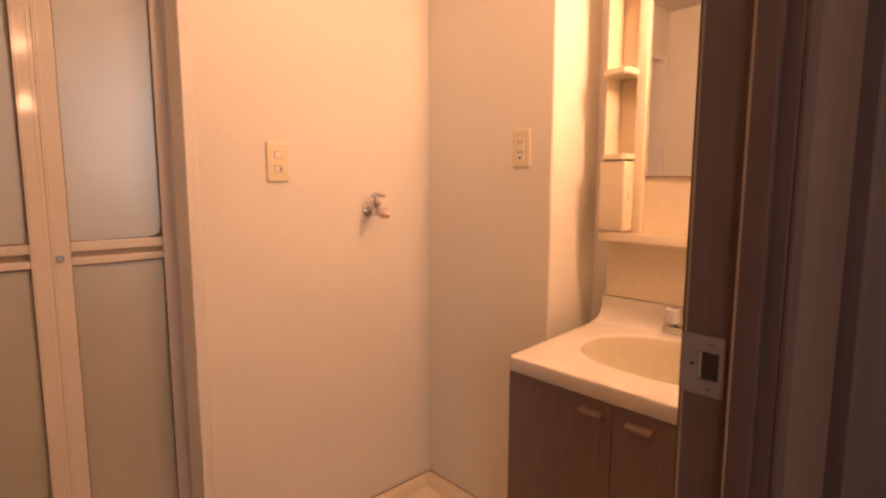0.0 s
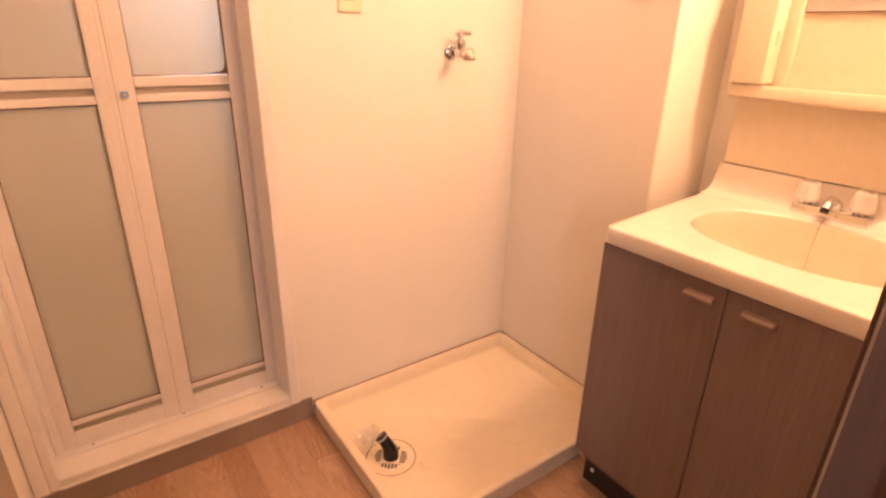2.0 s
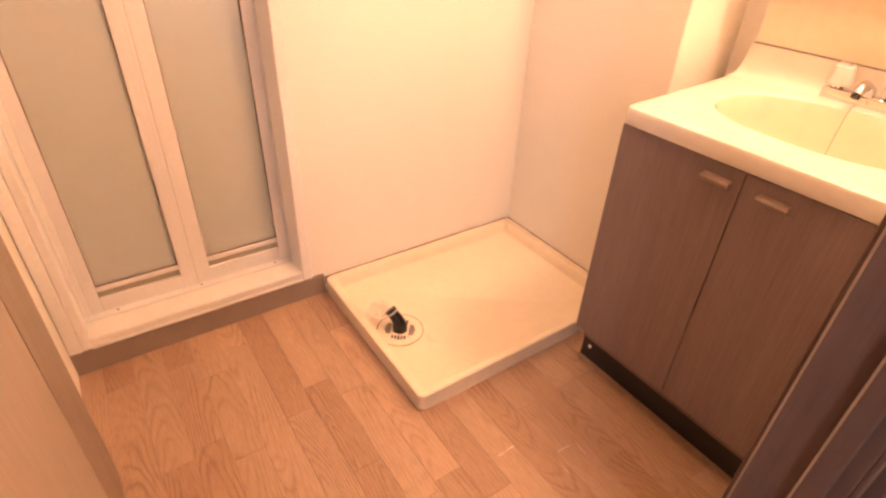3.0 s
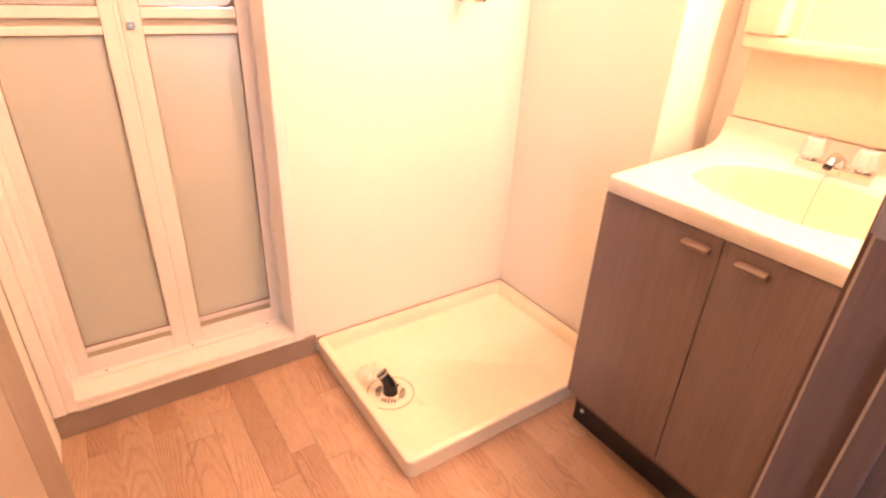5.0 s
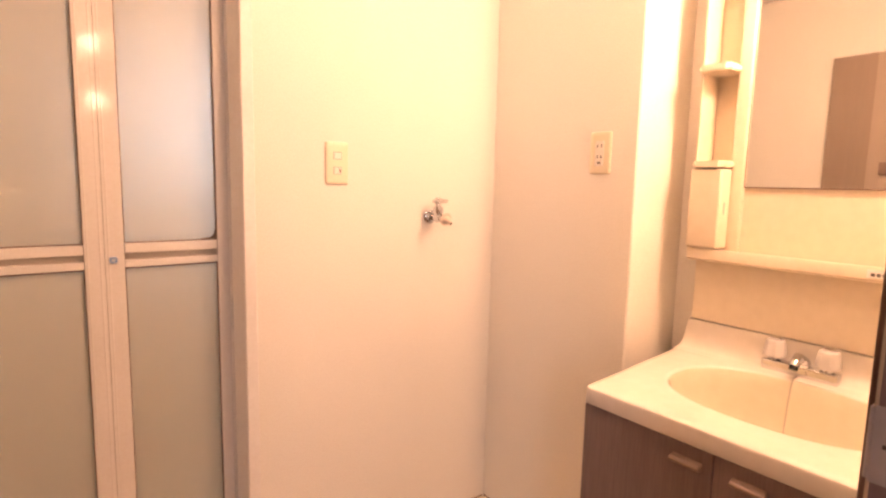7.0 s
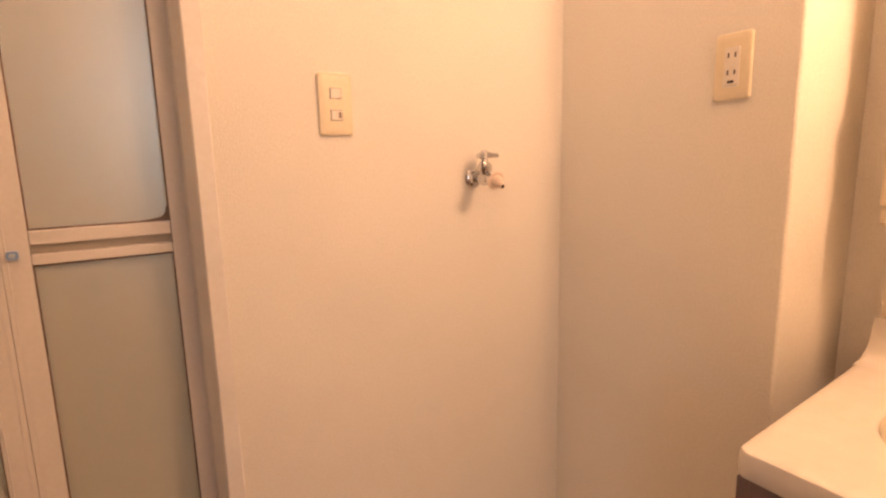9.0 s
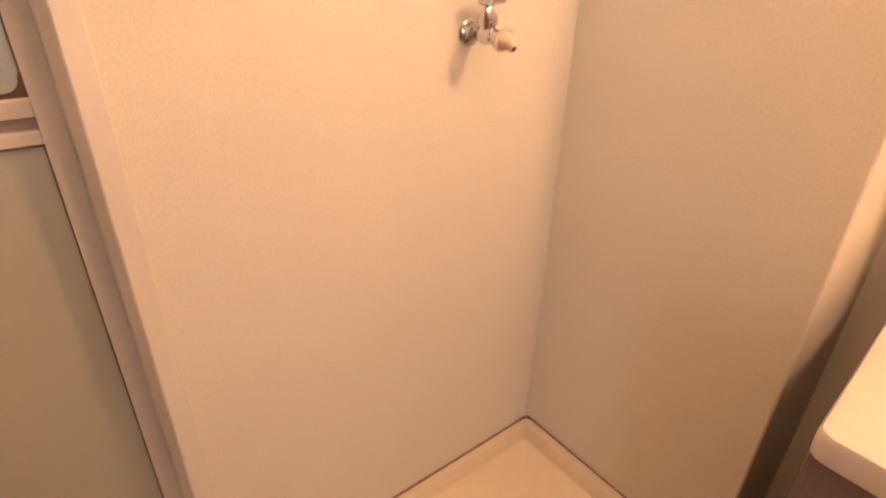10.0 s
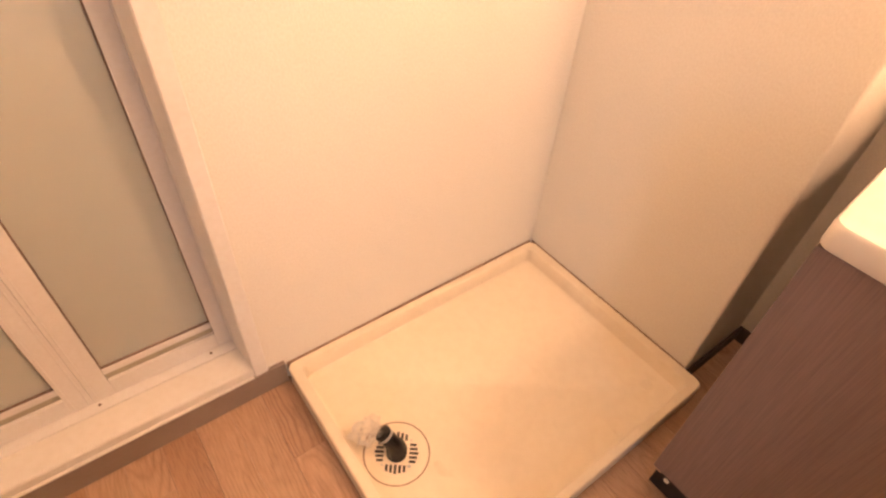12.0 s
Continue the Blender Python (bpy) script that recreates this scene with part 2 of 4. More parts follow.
M_ACRYLIC.node_tree.nodes["Principled BSDF"].inputs["IOR"].default_value = 1.49
M_BAG = mat("clear_crinkled_film", (0.97, 0.97, 0.97), 0.12)
M_BAG.node_tree.nodes["Principled BSDF"].inputs["Transmission Weight"].default_value = 0.95
M_BAG.node_tree.nodes["Principled BSDF"].inputs["IOR"].default_value = 1.05
M_BAG.node_tree.nodes["Principled BSDF"].inputs["Coat Weight"].default_value = 1.0
M_BAG.node_tree.nodes["Principled BSDF"].inputs["Coat Roughness"].default_value = 0.08
M_INK = mat("grey_print", (0.12, 0.11, 0.10), 0.6)
M_PAPER = mat("white_sticker", (0.80, 0.78, 0.74), 0.5)

M_GLASS = mat("frosted_panel", (0.50, 0.50, 0.45), 0.62)
M_GLASS.node_tree.nodes["Principled BSDF"].inputs["Specular IOR Level"].default_value = 1.0
gn = tex(M_GLASS, 700.0, detail=2.0)
gb = tex(M_GLASS, 2.2, detail=3.0)
base(M_GLASS, ramp(M_GLASS, gb.outputs["Fac"], [(0.3, (0.70, 0.685, 0.585)), (0.75, (0.675, 0.66, 0.56))]).outputs[0])
bump(M_GLASS, gn.outputs["Fac"], 0.25, 0.0005)
M_GLASS.node_tree.nodes["Principled BSDF"].inputs["Transmission Weight"].default_value = 0.44

M_BULB = mat("glowing_opal_glass", (0.9, 0.85, 0.75), 0.3)
M_BULB.node_tree.nodes["Principled BSDF"].inputs["Emission Color"].default_value = (*WARM, 1)
M_BULB.node_tree.nodes["Principled BSDF"].inputs["Emission Strength"].default_value = LAMP_STRENGTH


M_GLOBE = mat("glowing_globe_glass", (0.9, 0.85, 0.75), 0.3)
M_GLOBE.node_tree.nodes["Principled BSDF"].inputs["Emission Color"].default_value = (*WARM, 1)
M_GLOBE.node_tree.nodes["Principled BSDF"].inputs["Emission Strength"].default_value = PASSAGE_STRENGTH
M_DISC = mat("glowing_opal_cover", (0.9, 0.85, 0.75), 0.3)
M_DISC.node_tree.nodes["Principled BSDF"].inputs["Emission Color"].default_value = (*WARM, 1)
M_DISC.node_tree.nodes["Principled BSDF"].inputs["Emission Strength"].default_value = CEILING_STRENGTH


# ---- mesh helpers ----
def part(name, bm, material, parent=None, label="", smooth=False):
    me = bpy.data.meshes.new(name)
    bmesh.ops.recalc_face_normals(bm, faces=bm.faces)
    bm.to_mesh(me)
    bm.free()
    me.materials.append(material)
    if smooth:
        me.shade_smooth()
        me.set_sharp_from_angle(angle=radians(38))
    ob = new(name, me)
    if parent:
        ob.parent = parent
    return tagged(ob, label)


def thing(name, label="", category="", group="", kind=""):
    return tagged(new(name), label, category, group, kind)


def box(a, b, bevel=0.0, seg=2, bm=None):
    bm = bm or bmesh.new()
    lo = Vector([min(p, q) for p, q in zip(a, b)])
    hi = Vector([max(p, q) for p, q in zip(a, b)])
    made = bmesh.ops.create_cube(bm, size=1.0)["verts"]
    for v in made:
        v.co = Vector([lo[i] + (v.co[i] + 0.5) * (hi[i] - lo[i]) for i in range(3)])
    if bevel:
        edges = {e for v in made for e in v.link_edges}
        bmesh.ops.bevel(bm, geom=list(edges), offset=bevel, segments=seg, profile=0.6, affect="EDGES")
    return bm


def tube(points, radii, seg=20, bm=None, caps=True):
    """A round bar through the points, with a radius at each."""
    bm = bm or bmesh.new()
    pts = [Vector(p) for p in points]
    rings = []
    for i, p in enumerate(pts):
        d = (pts[min(i + 1, len(pts) - 1)] - pts[max(i - 1, 0)])
        if d.length < 1e-6:
            d = Vector((0, 0, 1))
        q = d.to_track_quat("Z", "Y")
        rings.append([bm.verts.new(p + q @ Vector((math.cos(k * math.tau / seg) * radii[i], math.sin(k * math.tau / seg) * radii[i], 0))) for k in range(seg)])
    for r, s in zip(rings, rings[1:]):
        for k in range(seg):
            bm.faces.new((r[k], r[(k + 1) % seg], s[(k + 1) % seg], s[k]))
    if caps:
        bm.faces.new(rings[0][::-1])
        bm.faces.new(rings[-1])
    return bm


def lathe(axis, origin, profile, seg=32):
    """profile: (distance along axis, radius) pairs."""
    bm = bmesh.new()
    q = Vector(axis).to_track_quat("Z", "Y")
    rings = []
    for h, r in profile:
        rings.append([bm.verts.new(Vector(origin) + q @ Vector((math.cos(k * math.tau / seg) * r, math.sin(k * math.tau / seg) * r, h))) for k in range(seg)])
    for r, s in zip(rings, rings[1:]):
        for k in range(seg):
            bm.faces.new((r[k], r[(k + 1) % seg], s[(k + 1) % seg], s[k]))
    bm.faces.new(rings[0][::-1])
    bm.faces.new(rings[-1])
    return bm


def rounded(x0, y0, x1, y1, r, z, n=10):
    """A loop of points round a rectangle with rounded corners, 4 * n of them."""
    out = []
    for cx, cy, a0 in ((x1 - r, y1 - r, 0), (x0 + r, y1 - r, 90), (x0 + r, y0 + r, 180), (x1 - r, y0 + r, 270)):
        for k in range(n):
            a = radians(a0 + 90 * k / (n - 1))
            out.append((cx + r * math.cos(a), cy + r * math.sin(a), z))
    return out


def skin(loops, bottom=True, top=True):
    bm = bmesh.new()
    rings = [[bm.verts.new(p) for p in l] for l in loops]
    n = len(rings[0])
    for r, s in zip(rings, rings[1:]):
        for k in range(n):
            bm.faces.new((r[k], r[(k + 1) % n], s[(k + 1) % n], s[k]))
    if bottom:
        bm.faces.new(rings[0][::-1])
    if top:
        bm.faces.new(rings[-1])
    return bm


def extrude(profile, along, lo, hi, bevel=0.0):
    """A flat outline in the two axes other than along, drawn out from lo to hi."""
    bm = bmesh.new()

    def at(p, v):
        c = list(p)
        c.insert(along, v)
        return bm.verts.new(c)
    a = [at(p, lo) for p in profile]
    b = [at(p, hi) for p in profile]
    bm.faces.new(a[::-1])
    bm.faces.new(b)
    n = len(a)
    for k in range(n):
        bm.faces.new((a[k], a[(k + 1) % n], b[(k + 1) % n], b[k]))
    if bevel:
        ends = [e for e in bm.edges if abs(e.verts[0].co[along] - e.verts[1].co[along]) < 1e-6]
        bmesh.ops.bevel(bm, geom=ends, offset=bevel, segments=2, affect="EDGES")
    return bm


def wall(name, *boxes, material=None):
    bm = bmesh.new()
    for a, b in boxes:
        box(a, b, bm=bm)
    return tagged(part(name, bm, material or M_WALL), kind="structure")


# ---- the setting ----
CEIL = 2.26
LEFT, DEEP = -1.545, 0.255          # left wall's face, wall behind the washstand
OPEN_L, OPEN_R, OPEN_T = -1.500, -0.880, 1.97   # bath doorway
DOOR_Y = -1.291                     # room face of the wall with the entrance
PY = DOOR_Y - 0.095                 # its passage face
wall("wall_north", ((LEFT - 0.1, 0, 0), (OPEN_L, 0.13, CEIL)), ((OPEN_R, 0, 0), (0.0, 0.13, CEIL)), ((OPEN_L, 0, OPEN_T), (OPEN_R, 0.13, CEIL)),
     ((OPEN_L, 0.0, 0), (OPEN_R, 0.13, 0.070)))
bm = box((0.0, -0.566, 0), (DEEP, 0.13, CEIL))
corner = [e for e in bm.edges if all(v.co.x < 0.01 and v.co.y < -0.5 for v in e.verts)]
bmesh.ops.bevel(bm, geom=corner, offset=0.007, segments=4, profile=0.5, affect="EDGES")
tagged(part("wall_shaft", bm, M_WALL, smooth=True), kind="structure")
wall("wall_east", ((DEEP, PY, 0), (DEEP + 0.1, 0.13, CEIL)))
wall("wall_west", ((LEFT - 0.1, DOOR_Y, 0), (LEFT, 0, CEIL)))
wall("wall_south", ((-0.700, PY, 0), (DEEP, DOOR_Y, CEIL + 0.1)), ((LEFT, PY, 2.02), (-0.700, DOOR_Y, CEIL + 0.1)))
tagged(part("ceiling", box((LEFT - 0.1, DOOR_Y, CEIL), (DEEP + 0.1, 0.13, CEIL + 0.1)), M_CEIL), kind="structure")
floor = tagged(part("floor", box((LEFT - 0.1, PY, -0.1), (DEEP + 0.1, 0.13, -0.012)), M_SUB), "oak-print strip flooring in narrow staggered boards", "floor", kind="structure")

# passage outside the entrance, plain and closed, with one window in its side
wall("passage_wall_east", ((0.8, -3.4, 0), (0.9, PY, 2.3)), ((DEEP + 0.1, PY, 0), (0.9, PY + 0.1, 2.3)))
wall("passage_wall_west", ((-2.3, -3.4, 0), (-2.2, -3.21, 2.3)), ((-2.3, -2.69, 0), (-2.2, PY, 2.3)), ((-2.3, -3.21, 0), (-2.2, -2.69, 1.03)), ((-2.3, -3.21, 1.97), (-2.2, -2.69, 2.3)))
wall("passage_wall_north", ((-2.2, PY, 0), (LEFT, PY + 0.094, 2.3)))
wall("passage_wall_south", ((-2.2, -3.4, 0), (0.8, -3.3, 2.3)))
tagged(part("passage_ceiling", box((-2.3, -3.4, 2.3), (0.9, PY, 2.4)), M_CEIL), kind="structure")
tagged(part("passage_floor", box((-2.3, -3.4, -0.1), (0.9, PY, 0.0)), M_PLANK), kind="structure")
# bathroom behind the folding door, a plain closed cell
wall("bath_wall_west", ((-1.9, 0.13, 0), (-1.8, 1.6, CEIL)), material=M_WHITE)
wall("bath_wall_east", ((-0.3, 0.13, 0), (-0.2, 1.6, CEIL)), material=M_WHITE)
wall("bath_wall_north", ((-1.9, 1.6, 0), (-0.85, 1.7, CEIL)), ((-0.35, 1.6, 0), (-0.2, 1.7, CEIL)), ((-0.85, 1.6, 0), (-0.35, 1.7, 1.15)), ((-0.85, 1.6, 1.85), (-0.35, 1.7, CEIL)), material=M_WHITE)
tagged(part("bath_floor", box((-1.9, 0.13, -0.1), (-0.2, 1.6, 0.04)), M_PAN), kind="structure")
tagged(part("bath_ceiling", box((-1.9, 0.13, CEIL), (-0.2, 1.6, CEIL + 0.1)), M_CEIL), kind="structure")

# white casing round the bath doorway
trim = tagged(thing("trim", "white painted wooden casing round the bath doorway", "door casing"), kind="structure")
part("casing", extrude([(OPEN_R + 0.027, -0.010), (OPEN_R + 0.029, -0.007), (OPEN_R + 0.029, 0.0655), (OPEN_R - 0.0125, 0.0655), (OPEN_R - 0.0030, -0.007), (OPEN_R - 0.0005, -0.010)], 2, 0.075, OPEN_T + 0.03), M_WHITE, trim)
part("casing", box((LEFT + 0.002, -0.012, 0.075), (-1.5115, 0.0655, OPEN_T + 0.03), 0.003), M_WHITE, trim)
part("casing_bead", box((-1.5105, -0.008, 0.075), (-1.4885, 0.0655, OPEN_T - 0.005), 0.0025), M_WHITE, trim)
part("casing", box((OPEN_L + 0.005, -0.006, OPEN_T - 0.004), (OPEN_R - 0.005, 0.0655, OPEN_T + 0.03), 0.003), M_WHITE, trim)

# baseboards
bb = tagged(thing("baseboard", "taupe vinyl baseboard below the bath sill", "baseboard"), kind="structure")
part("board", box((LEFT + 0.001, -0.012, 0.0), (-0.812, -0.0005, 0.073), 0.002), M_BASEBOARD, bb)
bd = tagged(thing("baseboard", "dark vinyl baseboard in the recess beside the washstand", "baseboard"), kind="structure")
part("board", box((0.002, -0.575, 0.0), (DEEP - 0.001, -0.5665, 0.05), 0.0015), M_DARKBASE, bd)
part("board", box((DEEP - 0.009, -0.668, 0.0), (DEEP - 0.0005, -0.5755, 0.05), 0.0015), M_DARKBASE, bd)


# ---- folding bath door ----
def bath_door():
    d = tagged(thing("door_1", "closed white aluminium folding bath door with frosted panels", "bath door"), kind="structure")
    y0, y1 = 0.082, 0.112
    zb, zt = 0.1205, 1.905
    # fixed frame with its ridges
    for sx, x0, x1 in ((1, -0.8937, OPEN_R - 0.0005), (-1, -1.4880, -1.4703)):
        part("frame_jamb", box((x0, 0.0765, 0.1192), (x1, 0.128, OPEN_T - 0.001), 0.0012), M_WHITE, d)
        outer = x1 if sx > 0 else x0
        part("frame_ridge", box((outer - sx * 0.0045, 0.0665, 0.1192), (outer, 0.0762, OPEN_T - 0.002), 0.001), M_WHITE, d)
    part("frame_head", box((-1.4700, 0.0765, zt + 0.004), (-0.8940, 0.128, OPEN_T - 0.001), 0.002), M_ALU, d)
    for gl, gr, sl, sr in ((-1.438, -1.223, -1.470, -1.1824), (-1.141, -0.924, -1.1818, -0.894)):
        leaf = part("leaf", box((sl, y0 + 0.012, zb + 0.01), (sl + 0.006, y1, zt - 0.01)), M_ALU, d)
        for a, b in ((sl, gl), (gr, sr)):
            st = part("stile", box((a, y0, zb), (b, y1, zt), 0.0012), M_ALU, leaf)
            if b - a > 0.036:
                for k in ((0.16, 0.80) if gl < -1.3 else (0.20,)):
                    xx = a + (b - a) * k
                    part("ridge", box((xx - 0.0016, y0 - 0.0010, zb + 0.002), (xx + 0.0016, y0 + 0.001, zt - 0.002), 0.0008, 1), M_ALU, leaf)
        # rails: each a pair of bars with a groove between
        for za, zs, ze, zz in ((zb, 0.1655, 0.1875, 0.2025), (1.011, 1.030, 1.046, 1.071), (1.862, 1.878, 1.886, zt)):
            low, soft = za < 0.2, 0.001 if za < 0.2 else 0.003
            part("rail", box((gl + 0.0002, y0 + (0.0003 if low else 0.001), za), (gr - 0.0002, y1, zs), soft), M_ALU, leaf)
            part("rail", box((gl + 0.0004, y0 + 0.001, ze), (gr - 0.0004, y1, zz), soft), M_ALU, leaf)
            part("groove", box((gl + 0.0004, y0 + (0.008 if low else 0.013), zs), (gr - 0.0004, y1, ze)), M_RECESS if low else M_SLOT, leaf)
        for z0, z1 in ((0.203, 1.0105), (1.0715, 1.8615)):
            part("frosted_panel", box((gl - 0.004, y0 + 0.010, z0), (gr + 0.004, y0 + 0.014, z1)), M_GLASS, leaf, "frosted grey-green plastic panel")
            bm = bmesh.new()
            g = 0.0023
            box((gl, y0 + 0.0045, z0), (gl + g, y0 + 0.0096, z1), bm=bm)
            box((gr - g, y0 + 0.0045, z0), (gr, y0 + 0.0096, z1), bm=bm)
            box((gl + g, y0 + 0.0045, z0), (gr - g, y0 + 0.0096, z0 + g), bm=bm)
            box((gl + g, y0 + 0.0045, z1 - g), (gr - g, y0 + 0.0096, z1), bm=bm)
            if z0 > 1 and gl > -1.2:
                # mould gathered in the lower corner
                c = [(gr - g, z0 + g), (gr - g, z0 + 0.03)]
                for k in range(7):
                    a = radians(90 * k / 6)
                    c.append((gr - g - 0.003 - 0.018 * (1 - math.cos(a)), z0 + g + 0.003 + 0.018 * (1 - math.sin(a))))
                c.append((gr - 0.05, z0 + g))
                vs = [bm.verts.new((p, y0 + 0.0090, q)) for p, q in c]
                bm.faces.new(vs)
            part("gasket", bm, M_GASKET, leaf, "dark mould-stained glazing gasket")
    k = part("lock_knob", skin([[(x, y, z) for x, z, _ in rounded(-1.1735, 1.0245, -1.1565, 1.0395, 0.004, 0)] for y in (y0 + 0.001, y0 - 0.006)]), M_BLUE, d, "small pale blue lock knob")
    part("inlay", skin([[(x, y, z) for x, z, _ in rounded(-1.1690, 1.0285, -1.1610, 1.0355, 0.002, 0)] for y in (y0 - 0.0055, y0 - 0.0075)]), M_BLUEIN, k)
    # threshold with track and front lip
    part("sill", extrude([(-0.010, 0.083), (-0.010, 0.104), (-0.007, 0.1075), (0.056, 0.1145), (0.128, 0.1150), (0.128, 0.0745), (-0.0005, 0.0745)], 0, -1.4878, OPEN_R - 0.0040, 0.0), M_SILL, d, "worn white sill with scuffs")
    part("drip_lip", box((-1.4876, -0.016, 0.0775), (OPEN_R - 0.0055, -0.0005, 0.0825), 0.001), M_SILL, d)
    part("track_strip", box((-1.4868, 0.057, 0.1152), (-0.8858, 0.126, 0.1190), 0.001), M_ALU, d)
    for x in (-1.175, -0.945, -1.405):
        part("screw", lathe((0, 0, 1), (x, 0.0735, 0.1185), [(0.0, 0.0034), (0.0012, 0.0034), (0.0020, 0.0018)], 12), M_GASKET, d, "small rusty screw head", smooth=True)
    return d


bath_door()


# ---- entrance: frame, strike plate and open leaf ----
def entrance():
    d = tagged(thing("door_2", "brown wood-print entrance frame with an open tan door leaf", "door"), kind="structure")
    jx, ya, yb = -0.728, DOOR_Y + 0.004, PY - 0.002
    fr = part("frame_jamb", box((jx, PY - 0.0001, 0), (-0.7005, ya, 2.0), 0.0025), M_JAMB, d, "brown wood-print door jamb")
    part("door_stop", box((jx - 0.012, -1.369, 0), (jx - 0.0005, -1.343, 1.985), 0.002), M_JAMB, fr)
    part("architrave", box((jx + 0.010, ya - 0.004, 0), (-0.672, ya + 0.008, 2.035), 0.002), M_JAMB, fr)
    part("architrave", box((jx + 0.0004, PY - 0.0052, 0), (-0.692, PY - 0.0001, 2.04), 0.0015), M_JAMB, fr)
    part("edge_band", box((jx - 0.0006, ya - 0.0022, 0), (jx + 0.0016, ya + 0.0006, 1.999)), M_EDGE, fr)
    part("edge_band", box((jx - 0.0126, -1.3452, 0), (jx - 0.0104, -1.3424, 1.984)), M_EDGE, fr)
    part("frame_jamb", box((LEFT + 0.0005, yb, 0), (-1.514, ya - 0.006, 2.0), 0.0025), M_JAMB, d)
    part("frame_head", box((LEFT + 0.0005, yb, 2.001), (-0.7005, ya, 2.0195), 0.002), M_JAMB, d)
    # strike plate: a flange with a cut-out, its lip, and the box behind the hole
    ys = (-1.3335, -1.3275, -1.3045, -1.2875)
    zs = (0.975, 0.994, 1.027, 1.046)
    bm = bmesh.new()
    for i in range(3):
        for k in range(3):
            if (i, k) != (1, 1):
                box((jx - 0.0018, ys[i], zs[k]), (jx - 0.0002, ys[i + 1], zs[k + 1]), bm=bm)
    bmesh.ops.remove_doubles(bm, verts=bm.verts, dist=1e-5)
    sp = part("strike_plate", bm, M_LATCH, fr, "worn steel latch strike plate")
    part("strike_lip", box((jx - 0.0014, -1.2874, 0.977), (jx + 0.010, -1.2835, 1.044), 0.001), M_LATCH, fr)
    part("latch_hole", box((jx - 0.0012, ys[1] + 0.0002, zs[1] + 0.0002), (jx - 0.0003, ys[2] - 0.0002, zs[2] - 0.0002)), M_DARK, sp)
    part("latch_keeper", box((jx - 0.0022, -1.3085, zs[1] + 0.001), (jx - 0.0010, -1.3050, zs[2] - 0.001), 0.0004, 1), M_STEEL, sp)
    part("notch", box((jx - 0.0021, -1.3000, 1.0085), (jx - 0.0016, -1.2955, 1.0125)), M_DARK, sp)
    for z in (0.984, 1.037):
        part("screw", lathe((-1, 0, 0), (jx - 0.0017, -1.319, z), [(0, 0.0050), (0.0008, 0.0050), (0.0016, 0.0030)], 16), M_LATCH, sp, smooth=True)
        part("cross_slot", box((jx - 0.0038, -1.3212, z - 0.0006), (jx - 0.0032, -1.3168, z + 0.0006)), M_DARK, sp)
    # leaf, swung inward against the side wall
    x0, x1, y0, y1 = -1.522, -1.489, -1.282, -0.41
    lf = part("door_leaf", box((x0 + 0.004, y0, 0.012), (x1 - 0.004, y1, 1.90), 0.002), M_LEAF, d, "open flush tan door leaf")
    for a, b in ((y1 - 0.18, y1), (y0, y0 + 0.16)):
        part("stile", box((x1 - 0.0045, a, 0.012), (x1 - 0.0032, b + (0.0008 if b == y1 else 0), 1.90)), M_STILE, lf)
    part("hook_plate", box((x1 + 0.0004, -0.700, 1.325), (x1 + 0.012, -0.640, 1.385), 0.005, 3), M_HANDLE, lf, "small rounded taupe plate", True)
    for z in (0.25, 1.7):
        part("hinge", tube([(x1 + 0.004, y0 - 0.003, z - 0.045), (x1 + 0.004, y0 - 0.003, z + 0.045)], [0.006, 0.006], 12), M_STEEL, lf, smooth=True)
    return d


entrance()


def passage_door():
    d = tagged(thing("door_3", "brown wood-print door casing on the passage wall", "door casing"), kind="structure")
    part("frame_jamb", box((-0.470, PY - 0.0245, 0), (-0.432, PY - 0.0002, 2.04), 0.002), M_JAMB, d)
    part("door_leaf", box((-0.4315, PY - 0.020, 0.012), (0.33, PY - 0.0002, 2.035), 0.002), M_JAMB, d, "closed brown wood-print door leaf")
    part("side_panel", box((-0.6915, PY - 0.0035, 0), (-0.4705, PY - 0.0002, 2.04), 0.001), M_PASSAGE, d, "rose-brown panel beside the door")
    return d


passage_door()


# ---- washing machine pan ----
def machine_pan():
    p = thing("washing_machine_pan", "ivory plastic washing machine pan on the wooden floor", "drain pan")
    x0, y0, x1, y1 = -0.810, -0.619, -0.003, -0.005
    L = [rounded(x0 + 0.0015, y0 + 0.0015, x1 - 0.0015, y1 - 0.0015, 0.020, 0.0),
         rounded(x0 + 0.001, y0 + 0.001, x1 - 0.001, y1 - 0.001, 0.020, 0.048),
         rounded(x0, y0, x1, y1, 0.021, 0.054), rounded(x0 + 0.003, y0 + 0.003, x1 - 0.003, y1 - 0.003, 0.019, 0.0575),
         rounded(x0 + 0.025, y0 + 0.020, x1 - 0.028, y1 - 0.022, 0.016, 0.0575), rounded(x0 + 0.027, y0 + 0.022, x1 - 0.030, y1 - 0.024, 0.016, 0.0555),
         rounded(x0 + 0.033, y0 + 0.028, x1 - 0.036, y1 - 0.030, 0.018, 0.0165), rounded(x0 + 0.039, y0 + 0.034, x1 - 0.042, y1 - 0.036, 0.018, 0.0125)]
    part("tray", skin(L), M_PAN, p, smooth=True)
    for x in (-0.09, -0.14):
        part("foot_pad", lathe((0, 0, 1), (x, -0.09 if x < -0.1 else -0.53, 0.0125), [(0, 0.017), (0.0006, 0.017), (0.001, 0.015)], 20), M_PAN, p, smooth=True)
    return p


